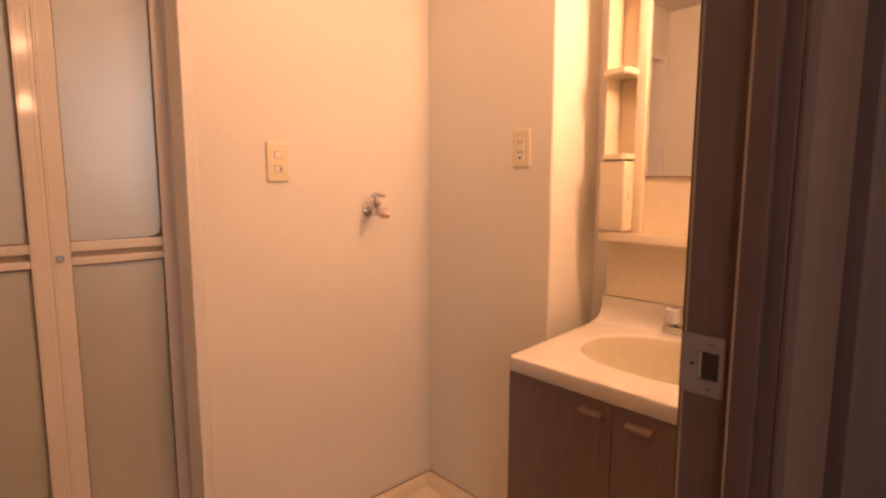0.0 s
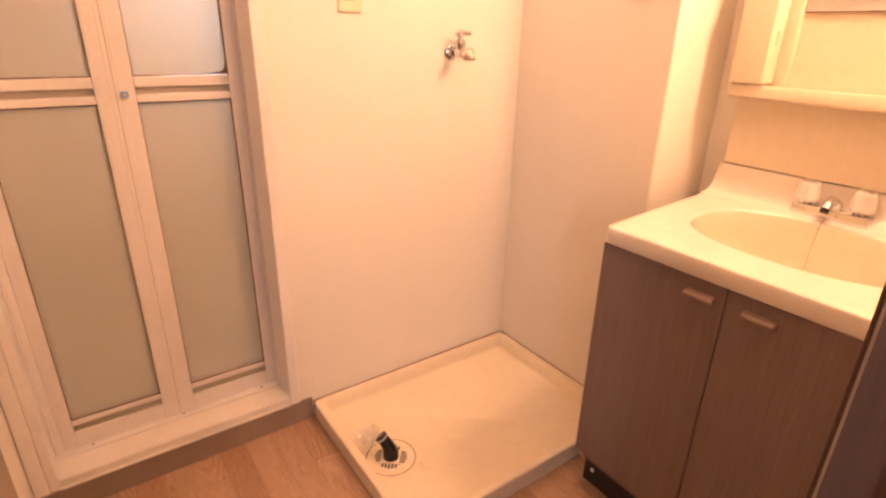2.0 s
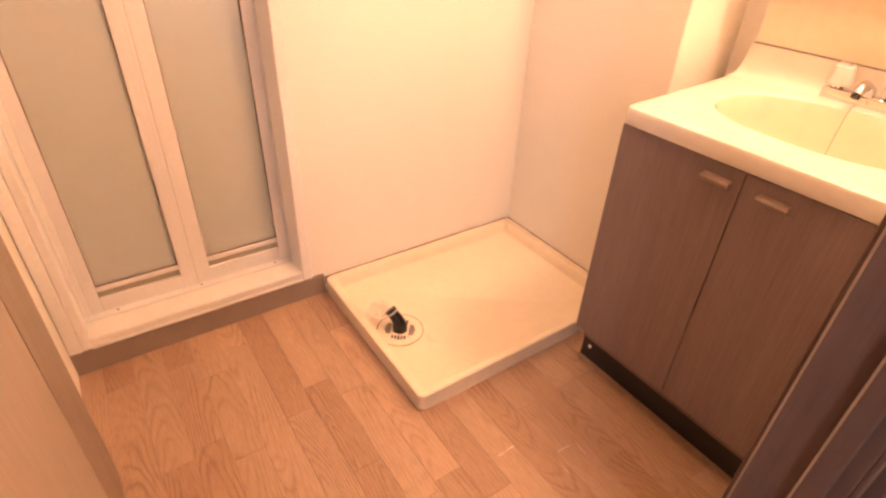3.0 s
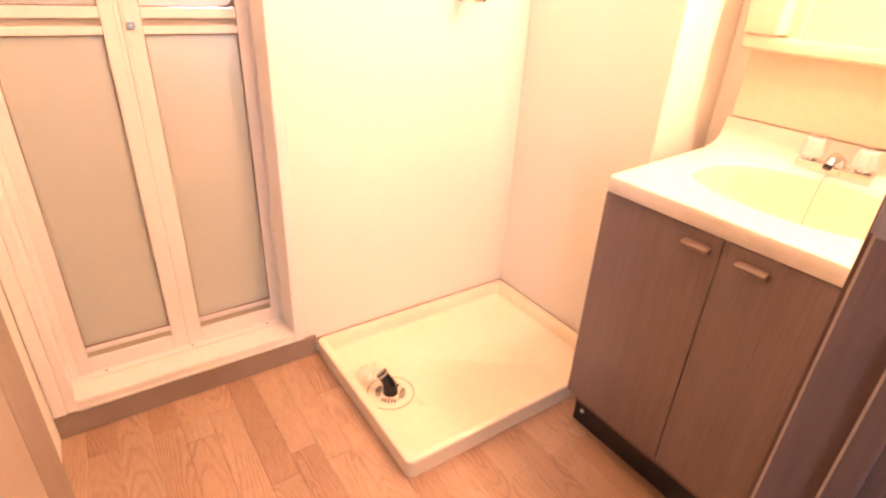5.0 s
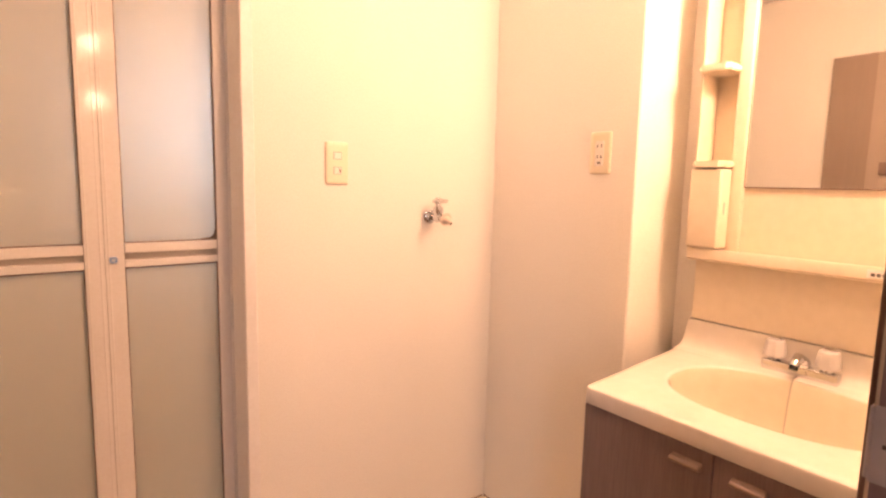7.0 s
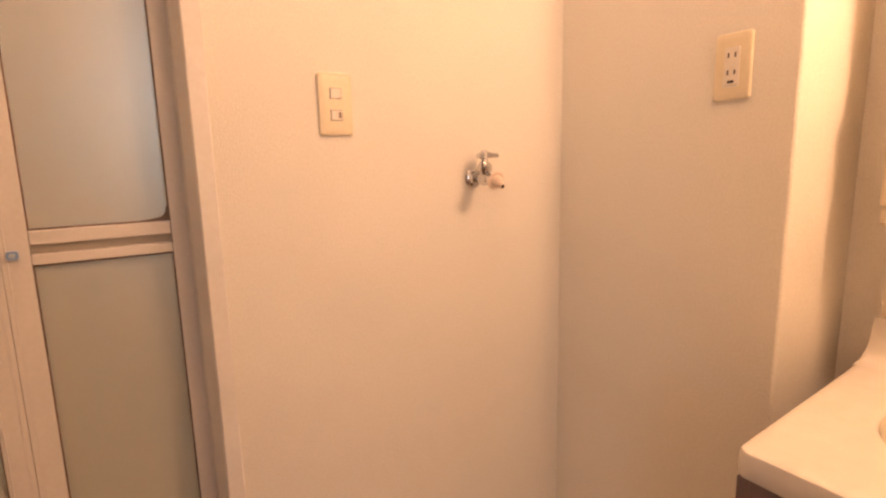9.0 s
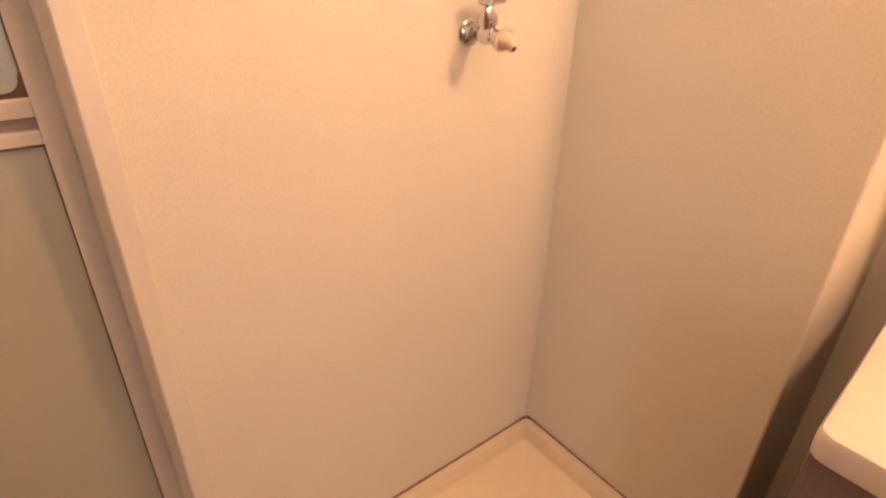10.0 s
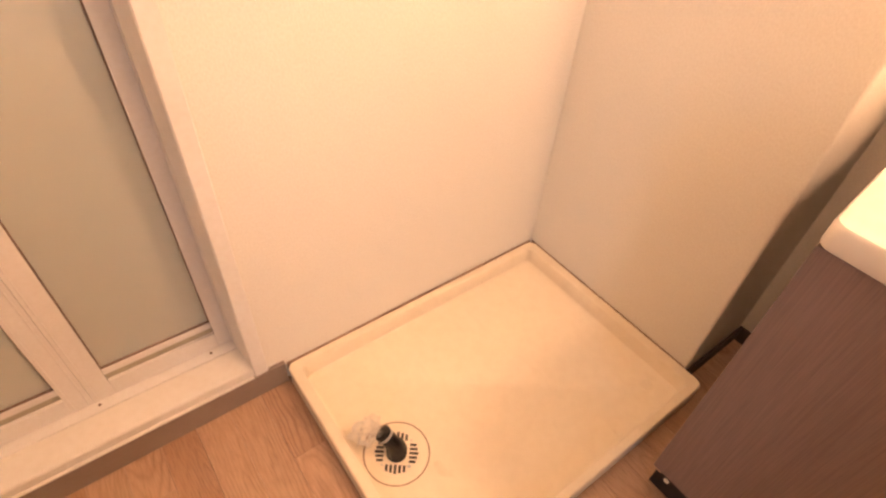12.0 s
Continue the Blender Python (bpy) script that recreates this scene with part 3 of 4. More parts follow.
machine_pan()
caulk = tagged(thing("trim", "dark stained caulk line between pan and walls", "caulk"), kind="structure")
part("caulk", box((-0.806, -0.0046, 0.030), (-0.010, -0.0004, 0.0573)), M_CAULK, caulk)
part("caulk", box((-0.0028, -0.561, 0.030), (-0.0004, -0.0050, 0.0573)), M_CAULK, caulk)


def floor_drain():
    c = Vector((-0.699, -0.321, 0.0126))
    d = thing("floor_drain", "round ivory pan drain with black elbow and clear plastic bag", "drain")
    part("seam_ring", lathe((0, 0, 1), c, [(0, 0.0740), (0.0006, 0.0740), (0.0006, 0.0718), (0.0001, 0.0718)], 48), M_CAULK, d)
    cov = part("cover", lathe((0, 0, 1), c, [(0, 0.0712), (0.0010, 0.0705), (0.0014, 0.0680), (0.0010, 0.0535), (0.0018, 0.0525), (0.0018, 0.002)], 48), M_PAN, d, smooth=True)
    for q in range(4):
        for k in range(5):
            a = radians(90 * q + 52)
            off = (k - 2) * 0.0096
            r = 0.0380 - 0.0012 * abs(k - 2)
            half = 0.0102 - 0.0014 * abs(k - 2)
            u, v = Vector((math.cos(a), math.sin(a), 0)), Vector((-math.sin(a), math.cos(a), 0))
            mid = c + u * r + v * off + Vector((0, 0, 0.0017))
            b = box((-half, -0.0029, 0), (half, 0.0029, 0.0005), 0.0)
            rot = Matrix((u, v, Vector((0, 0, 1)))).transposed()
            for vv in b.verts:
                vv.co = rot @ vv.co + mid
            part("slot", b, M_DARK, cov)
        a = radians(90 * q + 7)
        part("screw", lathe((0, 0, 1), c + Vector((math.cos(a) * 0.042, math.sin(a) * 0.042, 0.0017)), [(0, 0.0042 if q % 2 else 0.0026), (0.0006, 0.0042 if q % 2 else 0.0026), (0.001, 0.002)], 12), M_STEEL, cov, smooth=True)
    e = part("elbow", tube([c + Vector(v) for v in ((0, 0, 0.001), (0, 0, 0.016), (-0.001, 0.001, 0.028), (-0.006, 0.008, 0.044), (-0.017, 0.024, 0.066))], [0.0235, 0.0235, 0.0215, 0.018, 0.0165], 24), M_RUBBER, d, "black rubber drain elbow", True)
    part("collar", tube([c + Vector(v) for v in ((-0.0140, 0.0195, 0.0600), (-0.0160, 0.0225, 0.0640))], [0.0183, 0.0183], 24), M_STEEL, e, smooth=True)
    part("rim", tube([c + Vector(v) for v in ((-0.0168, 0.0237, 0.0652), (-0.0190, 0.0265, 0.0690))], [0.0186, 0.0186], 24), M_RUBBER, e, smooth=True)
    bm = bmesh.new()
    bmesh.ops.create_icosphere(bm, subdivisions=4, radius=1.0)
    for v in bm.verts:
        n = v.co.normalized()
        f = 0.72 + 0.55 * noise.noise(n * 2.3) + 0.38 * noise.noise(n * 5.1 + Vector((3, 1, 7))) + 0.16 * noise.noise(n * 11.0)
        v.co = c + Vector((-0.046, 0.050, 0.066)) + Vector((n.x * 0.040, n.y * 0.034, n.z * 0.026)) * f
    part("plastic_bag", bm, M_BAG, d, "crumpled clear plastic bag end")
    return d


floor_drain()


# ---- washstand ----
YL, YR = -0.680, -1.284      # its two sides


def washstand():
    w = thing("washstand", "grey-brown wood-print washstand cabinet with ivory basin top", "washstand")
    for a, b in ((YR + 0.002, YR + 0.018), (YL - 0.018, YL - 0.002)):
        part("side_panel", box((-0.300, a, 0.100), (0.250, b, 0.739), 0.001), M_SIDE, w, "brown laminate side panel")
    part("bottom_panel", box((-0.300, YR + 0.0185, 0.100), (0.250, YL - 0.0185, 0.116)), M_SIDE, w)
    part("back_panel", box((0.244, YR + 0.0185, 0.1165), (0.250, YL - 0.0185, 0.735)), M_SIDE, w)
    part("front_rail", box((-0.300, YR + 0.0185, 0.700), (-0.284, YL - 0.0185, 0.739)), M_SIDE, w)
    part("edge_band", box((-0.3035, YL - 0.018, 0.100), (-0.3003, YL - 0.0022, 0.735), 0.0005), M_EDGE, w)
    part("edge_band", box((-0.3035, YR + 0.0022, 0.100), (-0.3003, YR + 0.018, 0.735), 0.0005), M_EDGE, w)
    kb = part("kick_board", box((-0.272, YR + 0.004, 0.0), (0.20, YL - 0.004, 0.0995), 0.001), M_BLACK, w, "black recessed kick board")
    part("screw_cap", lathe((-1, 0, 0), (-0.272, YL - 0.032, 0.048), [(0, 0.006), (0.002, 0.006), (0.003, 0.004)], 16), M_PAPER, kb, smooth=True)
    mid = -0.976
    for a, b, ha, hb in ((YL - 0.001, mid + 0.0012, -0.896, -0.957), (mid - 0.0012, YR + 0.001, -1.012, -1.073)):
        dr = part("cabinet_door", box((-0.322, a, 0.133), (-0.304, b, 0.7375), 0.0015), M_CAB, w, "grey-brown wood-print door")
        n = 12
        prof = []
        for k in range(n):
            t = k / (n - 1)
            prof.append((-0.3225 - 0.017 * math.sin(math.pi * min(1, t * 1.0)) ** 0.6, 0.694 + 0.018 * t))
        h = extrude(prof, 1, hb, ha, 0.0016)
        part("handle", h, M_HANDLE, dr, "small taupe plastic bar handle", True)
    # basin top: rim, deck, oval bowl
    n = 24
    x0, x1 = -0.330, 0.165
    cx, cy, ra, rb = -0.050, -0.984, 0.170, 0.230

    def oval(f, z, dx=0.0):
        out = []
        for px, py, _ in rounded(-1, -1, 1, 1, 1.0 - 1e-4, 0, n):
            a = math.atan2(py, px)
            k = (abs(math.cos(a)) ** 2.3 + abs(math.sin(a)) ** 2.3) ** (-1 / 2.3)
            out.append((cx + dx + ra * f * k * math.cos(a), cy + rb * f * k * math.sin(a), z))
        return out
    L = [rounded(x0 + 0.010, YR + 0.004, x1, YL - 0.006, 0.010, 0.7365, n),
         rounded(x0 + 0.002, YR, x1, YL - 0.001, 0.016, 0.7375, n),
         rounded(x0, YR, x1, YL, 0.018, 0.742, n), rounded(x0, YR, x1, YL, 0.018, 0.769, n),
         rounded(x0 + 0.0025, YR + 0.002, x1, YL - 0.002, 0.018, 0.7745, n), rounded(x0 + 0.008, YR + 0.006, x1, YL - 0.007, 0.018, 0.7772, n),
         rounded(x0 + 0.022, YR + 0.012, x1, YL - 0.018, 0.018, 0.778, n)]
    L += [oval(1.06, 0.7782), oval(1.03, 0.7780), oval(1.012, 0.7768), oval(1.0, 0.7738)]
    B = [oval(0.9995, 0.7736), oval(0.985, 0.765), oval(0.960, 0.728), oval(0.920, 0.675), oval(0.84, 0.628), oval(0.68, 0.602), oval(0.38, 0.592), oval(0.10, 0.589)]
    for i in range(7):
        L[i] = [(px, py + (0.041 * (px - x0) / (x1 - x0) if py > -0.8 else 0.0), pz) for px, py, pz in L[i]]
    top = part("basin_top", skin(L, bottom=False, top=False), M_BASIN, w, "glossy ivory resin top round an oval bowl", True)
    part("bowl", skin(B, bottom=False), M_BOWL, top, "deep yellow-ivory oval bowl", True)
    part("drain_fitting", lathe((0, 0, 1), (cx, cy, 0.5885), [(0, 0.024), (0.002, 0.024), (0.003, 0.019), (0.0015, 0.016)], 28), M_CHROME, top, smooth=True)
    # back ledge that sweeps up to the splash line
    prof = [(0.1651, 0.7365), (0.120, 0.7365), (0.120, 0.7785)]
    for k in range(11):
        a = radians(90 * k / 10)
        prof.append((0.150 + 0.046 * math.sin(a), 0.7790 + 0.076 * (1 - math.cos(a))))
    prof += [(0.2535, 0.855), (0.2535, 0.7365)]
    ledge = part("back_ledge", extrude(prof, 1, YR, -0.641, 0.002), M_BASIN, w, "ivory upswept back ledge", True)
    for ob in (top, ledge):
        ob.location.z = 0.004
    return w


washstand()


def faucet():
    f = thing("faucet", "chrome two-handle basin faucet with clear acrylic knobs", "faucet")
    x = 0.143
    part("base", box((x - 0.014, -1.030, 0.7705), (x + 0.016, -0.864, 0.798), 0.004, 3), M_CHROME, f, smooth=True)
    part("hub", lathe((0, 0, 1), (x - 0.001, -0.947, 0.7970), [(0, 0.0235), (0.010, 0.0225), (0.018, 0.0190), (0.022, 0.012)], 6), M_CHROME, f)
    part("spout", tube([(x, -0.947, 0.798), (x, -0.947, 0.812), (x - 0.012, -0.947, 0.818), (x - 0.030, -0.947, 0.813), (x - 0.040, -0.947, 0.802)], [0.017, 0.016, 0.0135, 0.0115, 0.0105], 24), M_CHROME, f, smooth=True)
    part("outlet", tube([(x - 0.040, -0.947, 0.8025), (x - 0.044, -0.947, 0.795)], [0.0095, 0.0095], 20), M_RUBBER, f, smooth=True)
    for y in (-0.889, -1.004):
        part("collar", lathe((0, 0, 1), (x, y, 0.7995), [(0, 0.015), (0.006, 0.014), (0.008, 0.011)], 24), M_CHROME, f, smooth=True)
        bm = bmesh.new()
        rings = []
        for h, r in ((0.806, 0.0225), (0.810, 0.0255), (0.818, 0.0250), (0.836, 0.0225), (0.847, 0.0205), (0.850, 0.0175)):
            rings.append([bm.verts.new((x + r * (1 + 0.05 * (k % 2)) * math.cos(k * math.tau / 16), y + r * (1 + 0.05 * (k % 2)) * math.sin(k * math.tau / 16), h)) for k in range(16)])
        for a, b in zip(rings, rings[1:]):
            for k in range(16):
                bm.faces.new((a[k], a[(k + 1) % 16], b[(k + 1) % 16], b[k]))
        bm.faces.new(rings[0][::-1])
        bm.faces.new(rings[-1])
        kn = part("knob", bm, M_ACRYLIC, f, "clear faceted acrylic knob")
        part("spindle", lathe((0, 0, 1), (x, y, 0.807), [(0, 0.006), (0.030, 0.006), (0.040, 0.008)], 16), M_CHROME, kn, smooth=True)
        part("cap", box((x - 0.0105, y - 0.0105, 0.8503), (x + 0.0105, y + 0.0105, 0.8575), 0.0025, 2), M_CHROME, kn, "square chrome cap")
    f.location = (0.020, 0.0, 0.012)
    return f


faucet()


def plug_chain():
    c = thing("plug_chain", "dark ball chain hanging from the faucet into the basin", "plug chain")
    pts = [(0.120, -0.956, 0.790), (0.106, -0.954, 0.787), (0.100, -0.953, 0.770), (0.090, -0.953, 0.728), (0.080, -0.954, 0.678), (0.066, -0.956, 0.634), (0.020, -0.965, 0.606), (-0.044, -0.982, 0.606)]
    for (a, b) in zip(pts, pts[1:]):
        n = max(2, int((Vector(b) - Vector(a)).length / 0.0052))
        for k in range(n):
            p = Vector(a).lerp(Vector(b), k / n)
            part("bead", lathe((0, 0, 1), p, [(-0.0019, 0.0006), (-0.0012, 0.0017), (0.0012, 0.0017), (0.0019, 0.0006)], 7), M_LATCH, c)
    part("plug", lathe((0, 0, 1), (-0.050, -0.984, 0.5910), [(0, 0.0235), (0.009, 0.0195), (0.011, 0.012), (0.014, 0.003)], 24), M_RUBBER, c, "black rubber plug", True)
    c.location.z = 0.004
    return c


plug_chain()


# ---- mirror unit over the washstand ----
def mirror_unit():
    u = thing("mirror_unit", "yellowed ivory plastic mirror unit with side niches and a tray", "mirror cabinet")
    yl, yr = -0.650, -1.284
    xs, xb = 0.200, 0.2535
    part("splash_panel", box((xs, yr, 0.8617), (xb, yl, 1.046), 0.002), M_UNIT, u)
    # tray with a raised lip
    t = part("tray", extrude([(0.150, 1.039), (0.142, 1.045), (0.141, 1.068), (0.144, 1.0735), (0.149, 1.0735), (0.152, 1.069), (0.1955, 1.068), (0.1955, 1.048), (0.185, 1.041)], 1, yr, yl, 0.002), M_UNIT, u, "shallow ivory tray with a rounded lip", True)
    part("sticker", box((0.1396, -1.122, 1.049), (0.1406, -1.062, 1.067)), M_PAPER, t, "white maker's sticker")
    for k, (a, b) in enumerate(((-1.069, -1.077), (-1.080, -1.087), (-1.090, -1.097), (-1.100, -1.109))):
        part("print", box((0.1389, a, 1.053), (0.1395, b, 1.060)), M_INK, t)
    part("back_panel", box((0.2075, yr, 1.0465), (xb, -0.762, 1.90), 0.001), M_UNIT, u)
    part("post", box((0.192, -0.7615, 1.0685), (xb, -0.728, 1.90), 0.003, 3), M_UNIT, u, smooth=True)
    part("post", box((0.192, yr, 1.0685), (0.207, -1.246, 1.90), 0.003, 3), M_UNIT, u, smooth=True)
    # side column: outer cheek, back, shelves
    part("cheek", box((0.150, yl - 0.006, 1.0685), (xb, yl, 1.90), 0.002), M_UNIT, u)
    part("niche_back", box((0.236, -0.7275, 1.0685), (xb, yl - 0.0065, 1.90)), M_UNIT, u)
    for z, xf in ((1.2935, 0.127), (1.545, 0.124), (1.790, 0.124)):
        part("shelf", extrude([(xf + 0.012, yl - 0.0002), (xf, yl - 0.012), (xf, -0.724), (xf + 0.012, -0.7355), (0.1915, -0.7355), (0.1915, -0.7278), (0.2355, -0.7278), (0.2355, yl - 0.0002)], 2, z, z + 0.018, 0.003), M_UNIT, u, smooth=True)
    bx = part("box_door", box((0.133, -0.7335, 1.0765), (0.1915, yl + 0.001, 1.290), 0.006, 3), M_UNIT, u, "small closed side compartment", True)
    part("finger_slot", box((0.156, -0.7345, 1.168), (0.164, -0.7332, 1.200), 0.0004, 1), M_SLOT, bx)
    m = part("mirror", box((0.203, -1.246, 1.243), (0.2073, -0.7625, 1.86), 0.0006, 1), M_MIRROR, u, "mirror glass")
    part("mirror_edge", box((0.2015, -1.246, 1.2405), (0.2073, -0.7625, 1.2428)), M_GASKET, m)
    part("mirror_edge", box((0.2015, -0.7632, 1.2428), (0.2035, -0.7618, 1.86)), M_GASKET, m)
    part("hood", box((0.130, yr, 1.905), (xb, yl, 1.965), 0.006, 3), M_UNIT, u, smooth=True)
    return u


mirror_unit()


def mirror_lamp():
    l = thing("wall_lamp", "round opal glass lamp glowing warm above the mirror", "lamp")
    at = (0.2022, -1.130, 1.810)
    part("socket", lathe((-1, 0, 0), at, [(0, 0.034), (0.018, 0.034), (0.024, 0.022), (0.088, 0.020), (0.094, 0.026), (0.102, 0.026)], 28), M_UNIT, l, smooth=True)
    prof = [(0.102, 0.024)]
    for k in range(1, 17):
        a = radians(18 + 160 * k / 16)
        prof.append((0.174 - 0.076 * math.cos(a), 0.076 * math.sin(a)))
    part("globe", lathe((-1, 0, 0), at, prof, 28), M_BULB, l, "glowing opal glass globe", True)
    return l


mirror_lamp()


def passage_lamp():
    l = thing("pendant_lamp", "pair of warm globes hanging in the passage behind", "lamp")
    x, y, z = -0.98, -2.45, 2.05
    # two globes, one under the other
    part("cord", tube([(x, y, z + 0.055), (x, y, 2.2995)], [0.003, 0.003], 8), M_BLACK, l)
    part("socket", lathe((0, 0, 1), (x, y, z + 0.038), [(0, 0.018), (0.03, 0.018), (0.036, 0.008)], 20), M_BLACK, l, smooth=True)
    part("cord", tube([(x + 0.012, y, 1.742), (x + 0.012, y, 2.2995)], [0.003, 0.003], 8), M_BLACK, l)
    prof = [(-0.0425, 0.004)]
    for k in range(1, 13):
        a = radians(180 - 155 * k / 12)
        prof.append((0.043 * math.cos(a), 0.043 * math.sin(a)))
    part("globe", lathe((0, 0, 1), (x + 0.012, y, 1.705), prof, 24), M_GLOBE, l, "glowing opal globe", True)
    part("globe", lathe((0, 0, 1), (x, y, z), prof, 24), M_GLOBE, l, "glowing opal globe", True)
    return l


passage_lamp()


def ceiling_light():
    l = thing("ceiling_light", "small round flush ceiling light with glowing opal cover", "ceiling light")
    c = (-0.66, -0.66, CEIL - 0.0004)
    part("base_ring", lathe((0, 0, -1), c, [(0, 0.075), (0.014, 0.075), (0.018, 0.070)], 36), M_WHITE, l, smooth=True)
    part("diffuser", lathe((0, 0, -1), c, [(0.0185, 0.066), (0.030, 0.064), (0.042, 0.050), (0.048, 0.028), (0.049, 0.004)], 36), M_DISC, l, "glowing opal cover", True)
    return l


ceiling_light()


# ---- wall fittings ----
def plate(name, label, category, to_wall):
    """A 70 x 120 mm cover plate; to_wall maps (across, up, out) to the room."""
    p = thing(name, label, category)
    loops = []
    for inset, out in ((0.0, 0.0), (0.0, 0.0035), (0.0015, 0.0058), (0.006, 0.0072), (0.012, 0.0076)):
        loops.append([to_wall(a, b, out) for a, b, _ in rounded(-0.035 + inset, -0.06 + inset, 0.035 - inset, 0.06 - inset, 0.006, 0, 6)])
    cov = part("cover_plate", skin(loops), M_PLATE, p, smooth=True)

    def piece(nm, a0, b0, a1, b1, out, material, parent, r=0.0015, lab="", low=0.006):
        return part(nm, skin([[to_wall(a, b, h) for a, b, _ in rounded(a0, b0, a1, b1, r, 0, 5)] for h in (low, out)]), material, parent, lab)
    return p, cov, piece


def switch():
    p, c, piece = plate("light_switch", "ivory wall switch plate with two small rockers", "light switch", lambda a, b, o: (-0.6165 + a, -0.0004 - o, 1.285 + b))
    for z, dark in ((0.021, False), (-0.021, True)):
        piece("recess", -0.0128, z - 0.0108, 0.0128, z + 0.0108, 0.0081, M_SLOT, c)
        r = piece("rocker", -0.0106, z - 0.0086, 0.0106, z + 0.0086, 0.0105, M_ROCKER, c, 0.0012, "small white rocker")
        if dark:
            piece("indicator", 0.0040, z - 0.0058, 0.0090, z + 0.0058, 0.0110, M_GASKET, r, 0.0008)
    return p


def socket_outlet():
    p, c, piece = plate("power_outlet", "ivory double wall outlet with a covered earth terminal", "power outlet", lambda a, b, o: (-0.0004 - o, -0.449 - a, 1.332 + b))
    ins = piece("insert", -0.0145, -0.038, 0.0145, 0.034, 0.0092, M_ROCKER, c, 0.003)
    for z in (0.020, -0.011):
        for a in (-0.0065, 0.0065):
            piece("slot", a - 0.0016, z - 0.0045, a + 0.0016, z + 0.0045, 0.0096, M_DARK, ins, 0.0004, low=0.008)
    piece("earth_slot", -0.006, -0.0305, 0.006, -0.0255, 0.0097, M_DARK, ins, 0.0006, low=0.008)
    piece("cover_seam", -0.014, -0.0352, 0.014, -0.0342, 0.0095, M_SLOT, ins, 0.0003, low=0.008)
    return p


switch()
socket_outlet()


def wall_tap():
    t = thing("wall_tap", "chrome washing machine tap with a beige nozzle on the wall", "tap")
    x, z = -0.283, 1.126
    part("flange", lathe((0, -1, 0), (x, -0.0004, z), [(0, 0.0235), (0.002, 0.0235), (0.006, 0.020), (0.009, 0.013), (0.012, 0.012)], 32), M_CHROME, t, smooth=True)
    b = part("body", tube([(x, -0.010, z), (x, -0.030, z), (x, -0.034, z), (x, -0.044, z), (x, -0.060, z), (x, -0.064, z)], [0.0115, 0.0115, 0.0140, 0.0165, 0.0140, 0.0115], 24), M_CHROME, t, smooth=True)
    part("bonnet", lathe((0, 0, 1), (x, -0.046, z), [(0, 0.014), (0.014, 0.0145), (0.018, 0.0175), (0.030, 0.0175), (0.034, 0.013), (0.039, 0.009), (0.044, 0.0075), (0.047, 0.0115), (0.060, 0.0105), (0.064, 0.006)], 24), M_CHROME, b, smooth=True)
    part("handle", tube([(x - 0.023, -0.053, z + 0.052), (x - 0.006, -0.048, z + 0.053), (x + 0.008, -0.044, z + 0.053), (x + 0.044, -0.036, z + 0.052)], [0.0055, 0.0085, 0.0085, 0.0052], 14), M_CHROME, t, "chrome lever handle", True)
    part("coupling", tube([(x, -0.062, z), (x, -0.080, z - 0.002)], [0.0115, 0.0125], 8), M_CHROME, t)
    n = part("nozzle", tube([(x, -0.079, z - 0.002), (x, -0.085, z - 0.003), (x, -0.097, z - 0.006), (x, -0.103, z - 0.009)], [0.013, 0.0145, 0.0130, 0.0092], 24), M_NOZZLE, t, "beige plastic hose nozzle", True)
    part("nozzle_flange", tube([(x, -0.0865, z - 0.0025), (x, -0.0895, z - 0.0035)], [0.0205, 0.0205], 28), M_NOZZLE, n, smooth=True)
    part("nozzle_tip", tube([(x, -0.101, z - 0.008), (x, -0.113, z - 0.0150)], [0.0080, 0.0070], 18), M_NOZZLE, n, smooth=True)
    part("tip_hole", tube([(x, -0.1128, z - 0.0148), (x, -0.1136, z - 0.0153)], [0.0042, 0.0042], 14), M_DARK, n)
    return t


wall_tap()


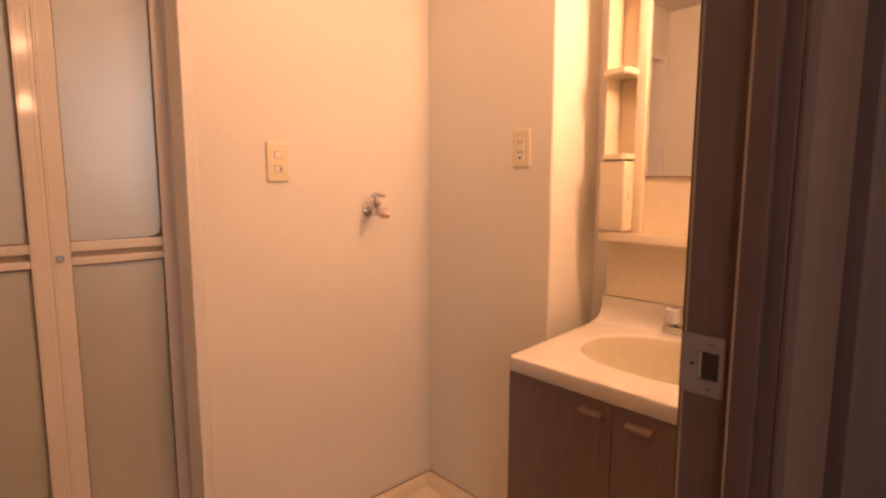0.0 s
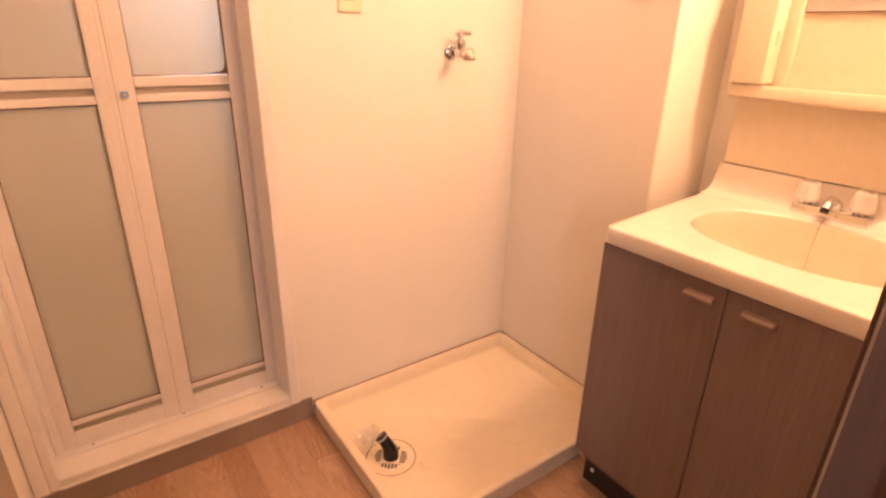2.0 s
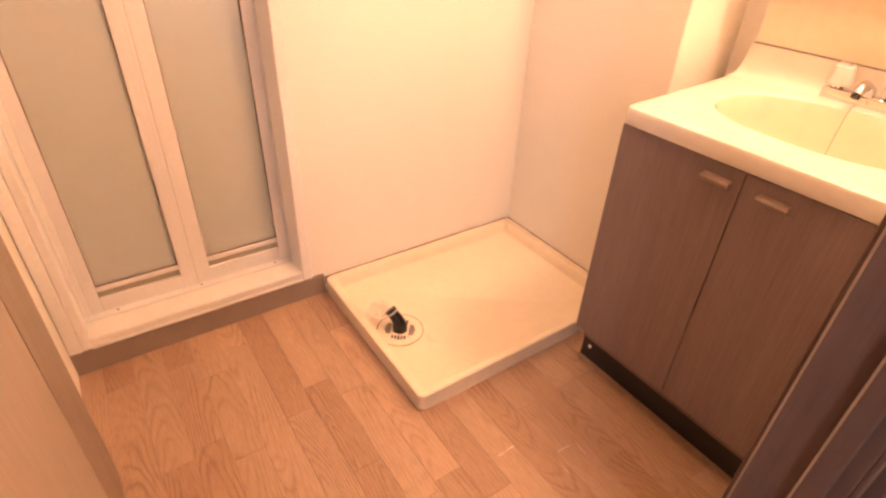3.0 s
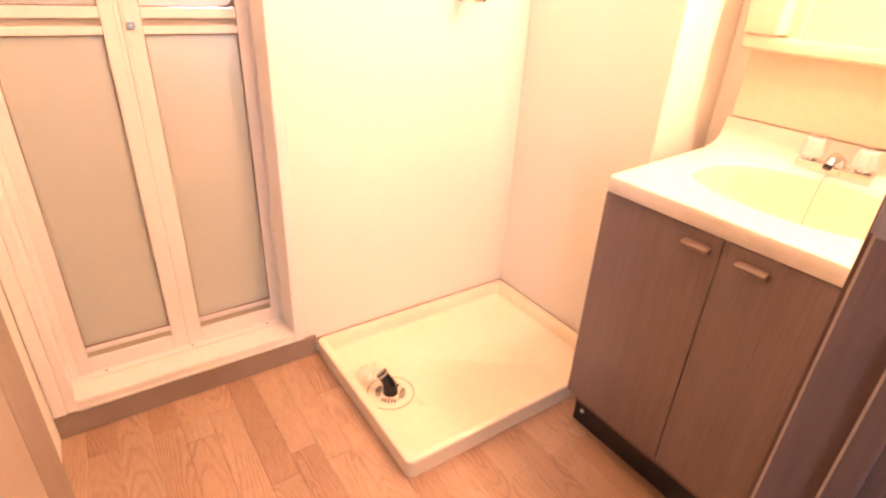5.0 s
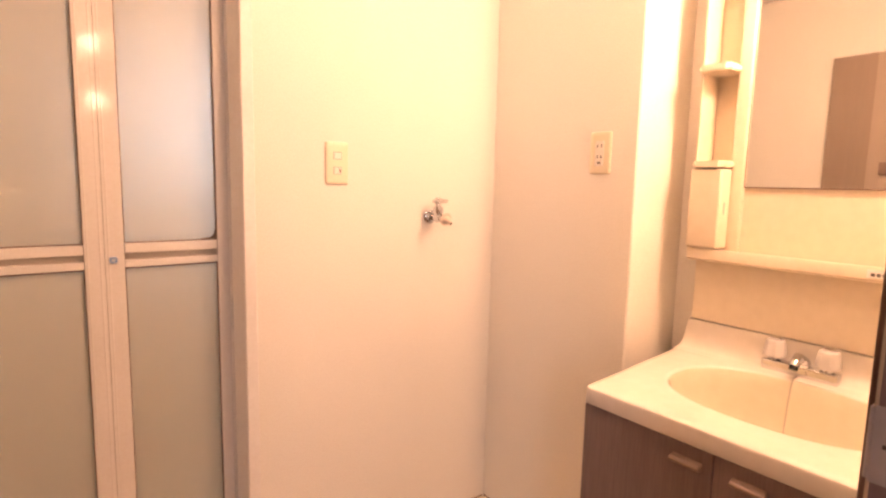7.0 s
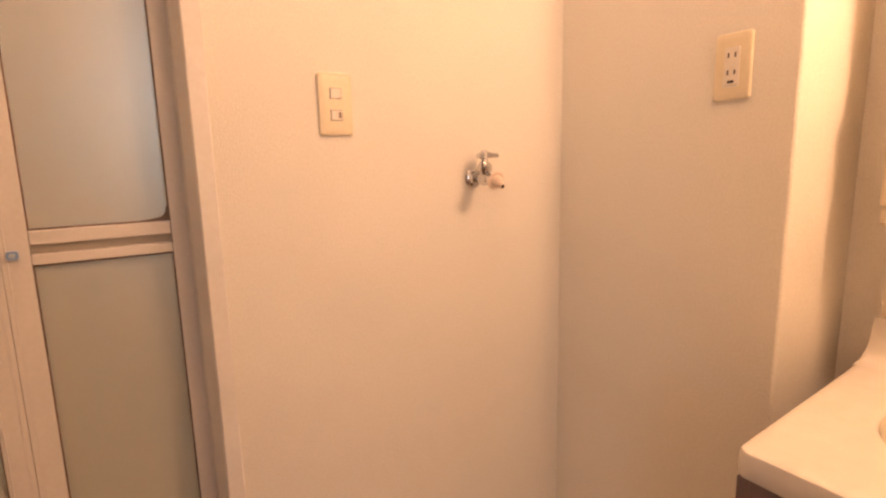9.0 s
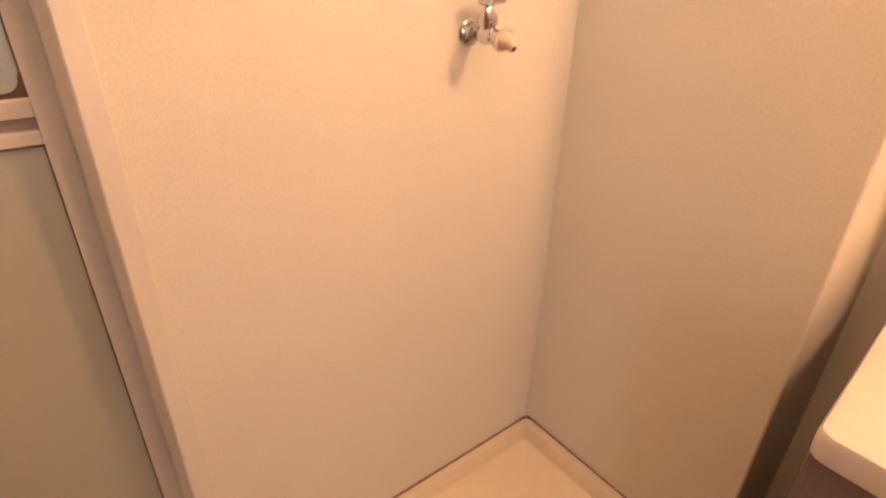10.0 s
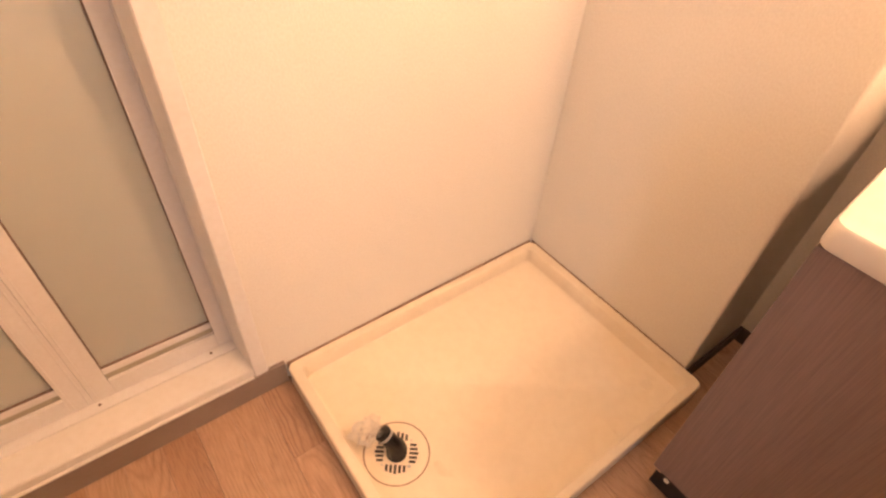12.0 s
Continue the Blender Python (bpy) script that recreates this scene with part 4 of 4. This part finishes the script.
# ---- floor strips ----
def plank_mesh(w, l):
    me = bpy.data.meshes.new("plank")
    c, h = 0.0007, 0.012
    a, b = w / 2, l / 2
    v = [(-a, -b, -h), (a, -b, -h), (a, b, -h), (-a, b, -h), (-a, -b, -c), (a, -b, -c), (a, b, -c), (-a, b, -c),
         (-a + c, -b + c, 0), (a - c, -b + c, 0), (a - c, b - c, 0), (-a + c, b - c, 0)]
    f = [(8, 9, 10, 11)] + [(i, (i + 1) % 4, 4 + (i + 1) % 4, 4 + i) for i in range(4)] + [(4 + i, 4 + (i + 1) % 4, 8 + (i + 1) % 4, 8 + i) for i in range(4)]
    me.from_pydata(v, [], f)
    me.materials.append(M_PLANK)
    return me


rng = random.Random(7)
STRIP = 0.0755
meshes = {}
k = 0
x = -1.415 - 2 * STRIP
while x < DEEP:
    y = 0.0
    first = rng.choice((0.12, 0.2, 0.3, 0.38, 0.45))
    lo_y = PY
    while y > lo_y + 0.02:
        l = first or rng.choice((0.303, 0.38, 0.455, 0.455, 0.606))
        first = None
        l = round(min(l, y - lo_y), 3)
        w = STRIP - 0.0004
        key = (l,)
        if key not in meshes:
            meshes[key] = plank_mesh(w, l - 0.0004)
        ob = new("plank", meshes[key])
        ob.parent = floor
        ob.location = (x + STRIP / 2, y - l / 2, 0.0)
        y -= l
    x += STRIP

# pale scuffs along a few board ends
def scuff(x, y, l, w, turn):
    bm = bmesh.new()
    n = 7
    up = [bm.verts.new((l * (k / (n - 1) - 0.5), w * (0.3 + 0.7 * noise.noise(Vector((k * 1.7, x * 9, 0)))), 0.0)) for k in range(n)]
    dn = [bm.verts.new((l * (k / (n - 1) - 0.5), -w * (0.4 + 0.6 * noise.noise(Vector((k * 1.3, y * 9, 5)))), 0.0)) for k in range(n)]
    for k in range(n - 1):
        bm.faces.new((up[k], dn[k], dn[k + 1], up[k + 1]))
    ob = part("scuff", bm, M_PAPER, floor, "pale scuff mark")
    ob.matrix_basis = pose(x, y, 0.0006, 0, 0, turn)


for args in ((-0.688, -0.832, 0.055, 0.0014, 2), (-0.560, -0.905, 0.040, 0.0011, -3), (-0.525, -0.93, 0.03, 0.0010, 80), (-0.60, -0.95, 0.03, 0.0010, 85)):
    scuff(*args)
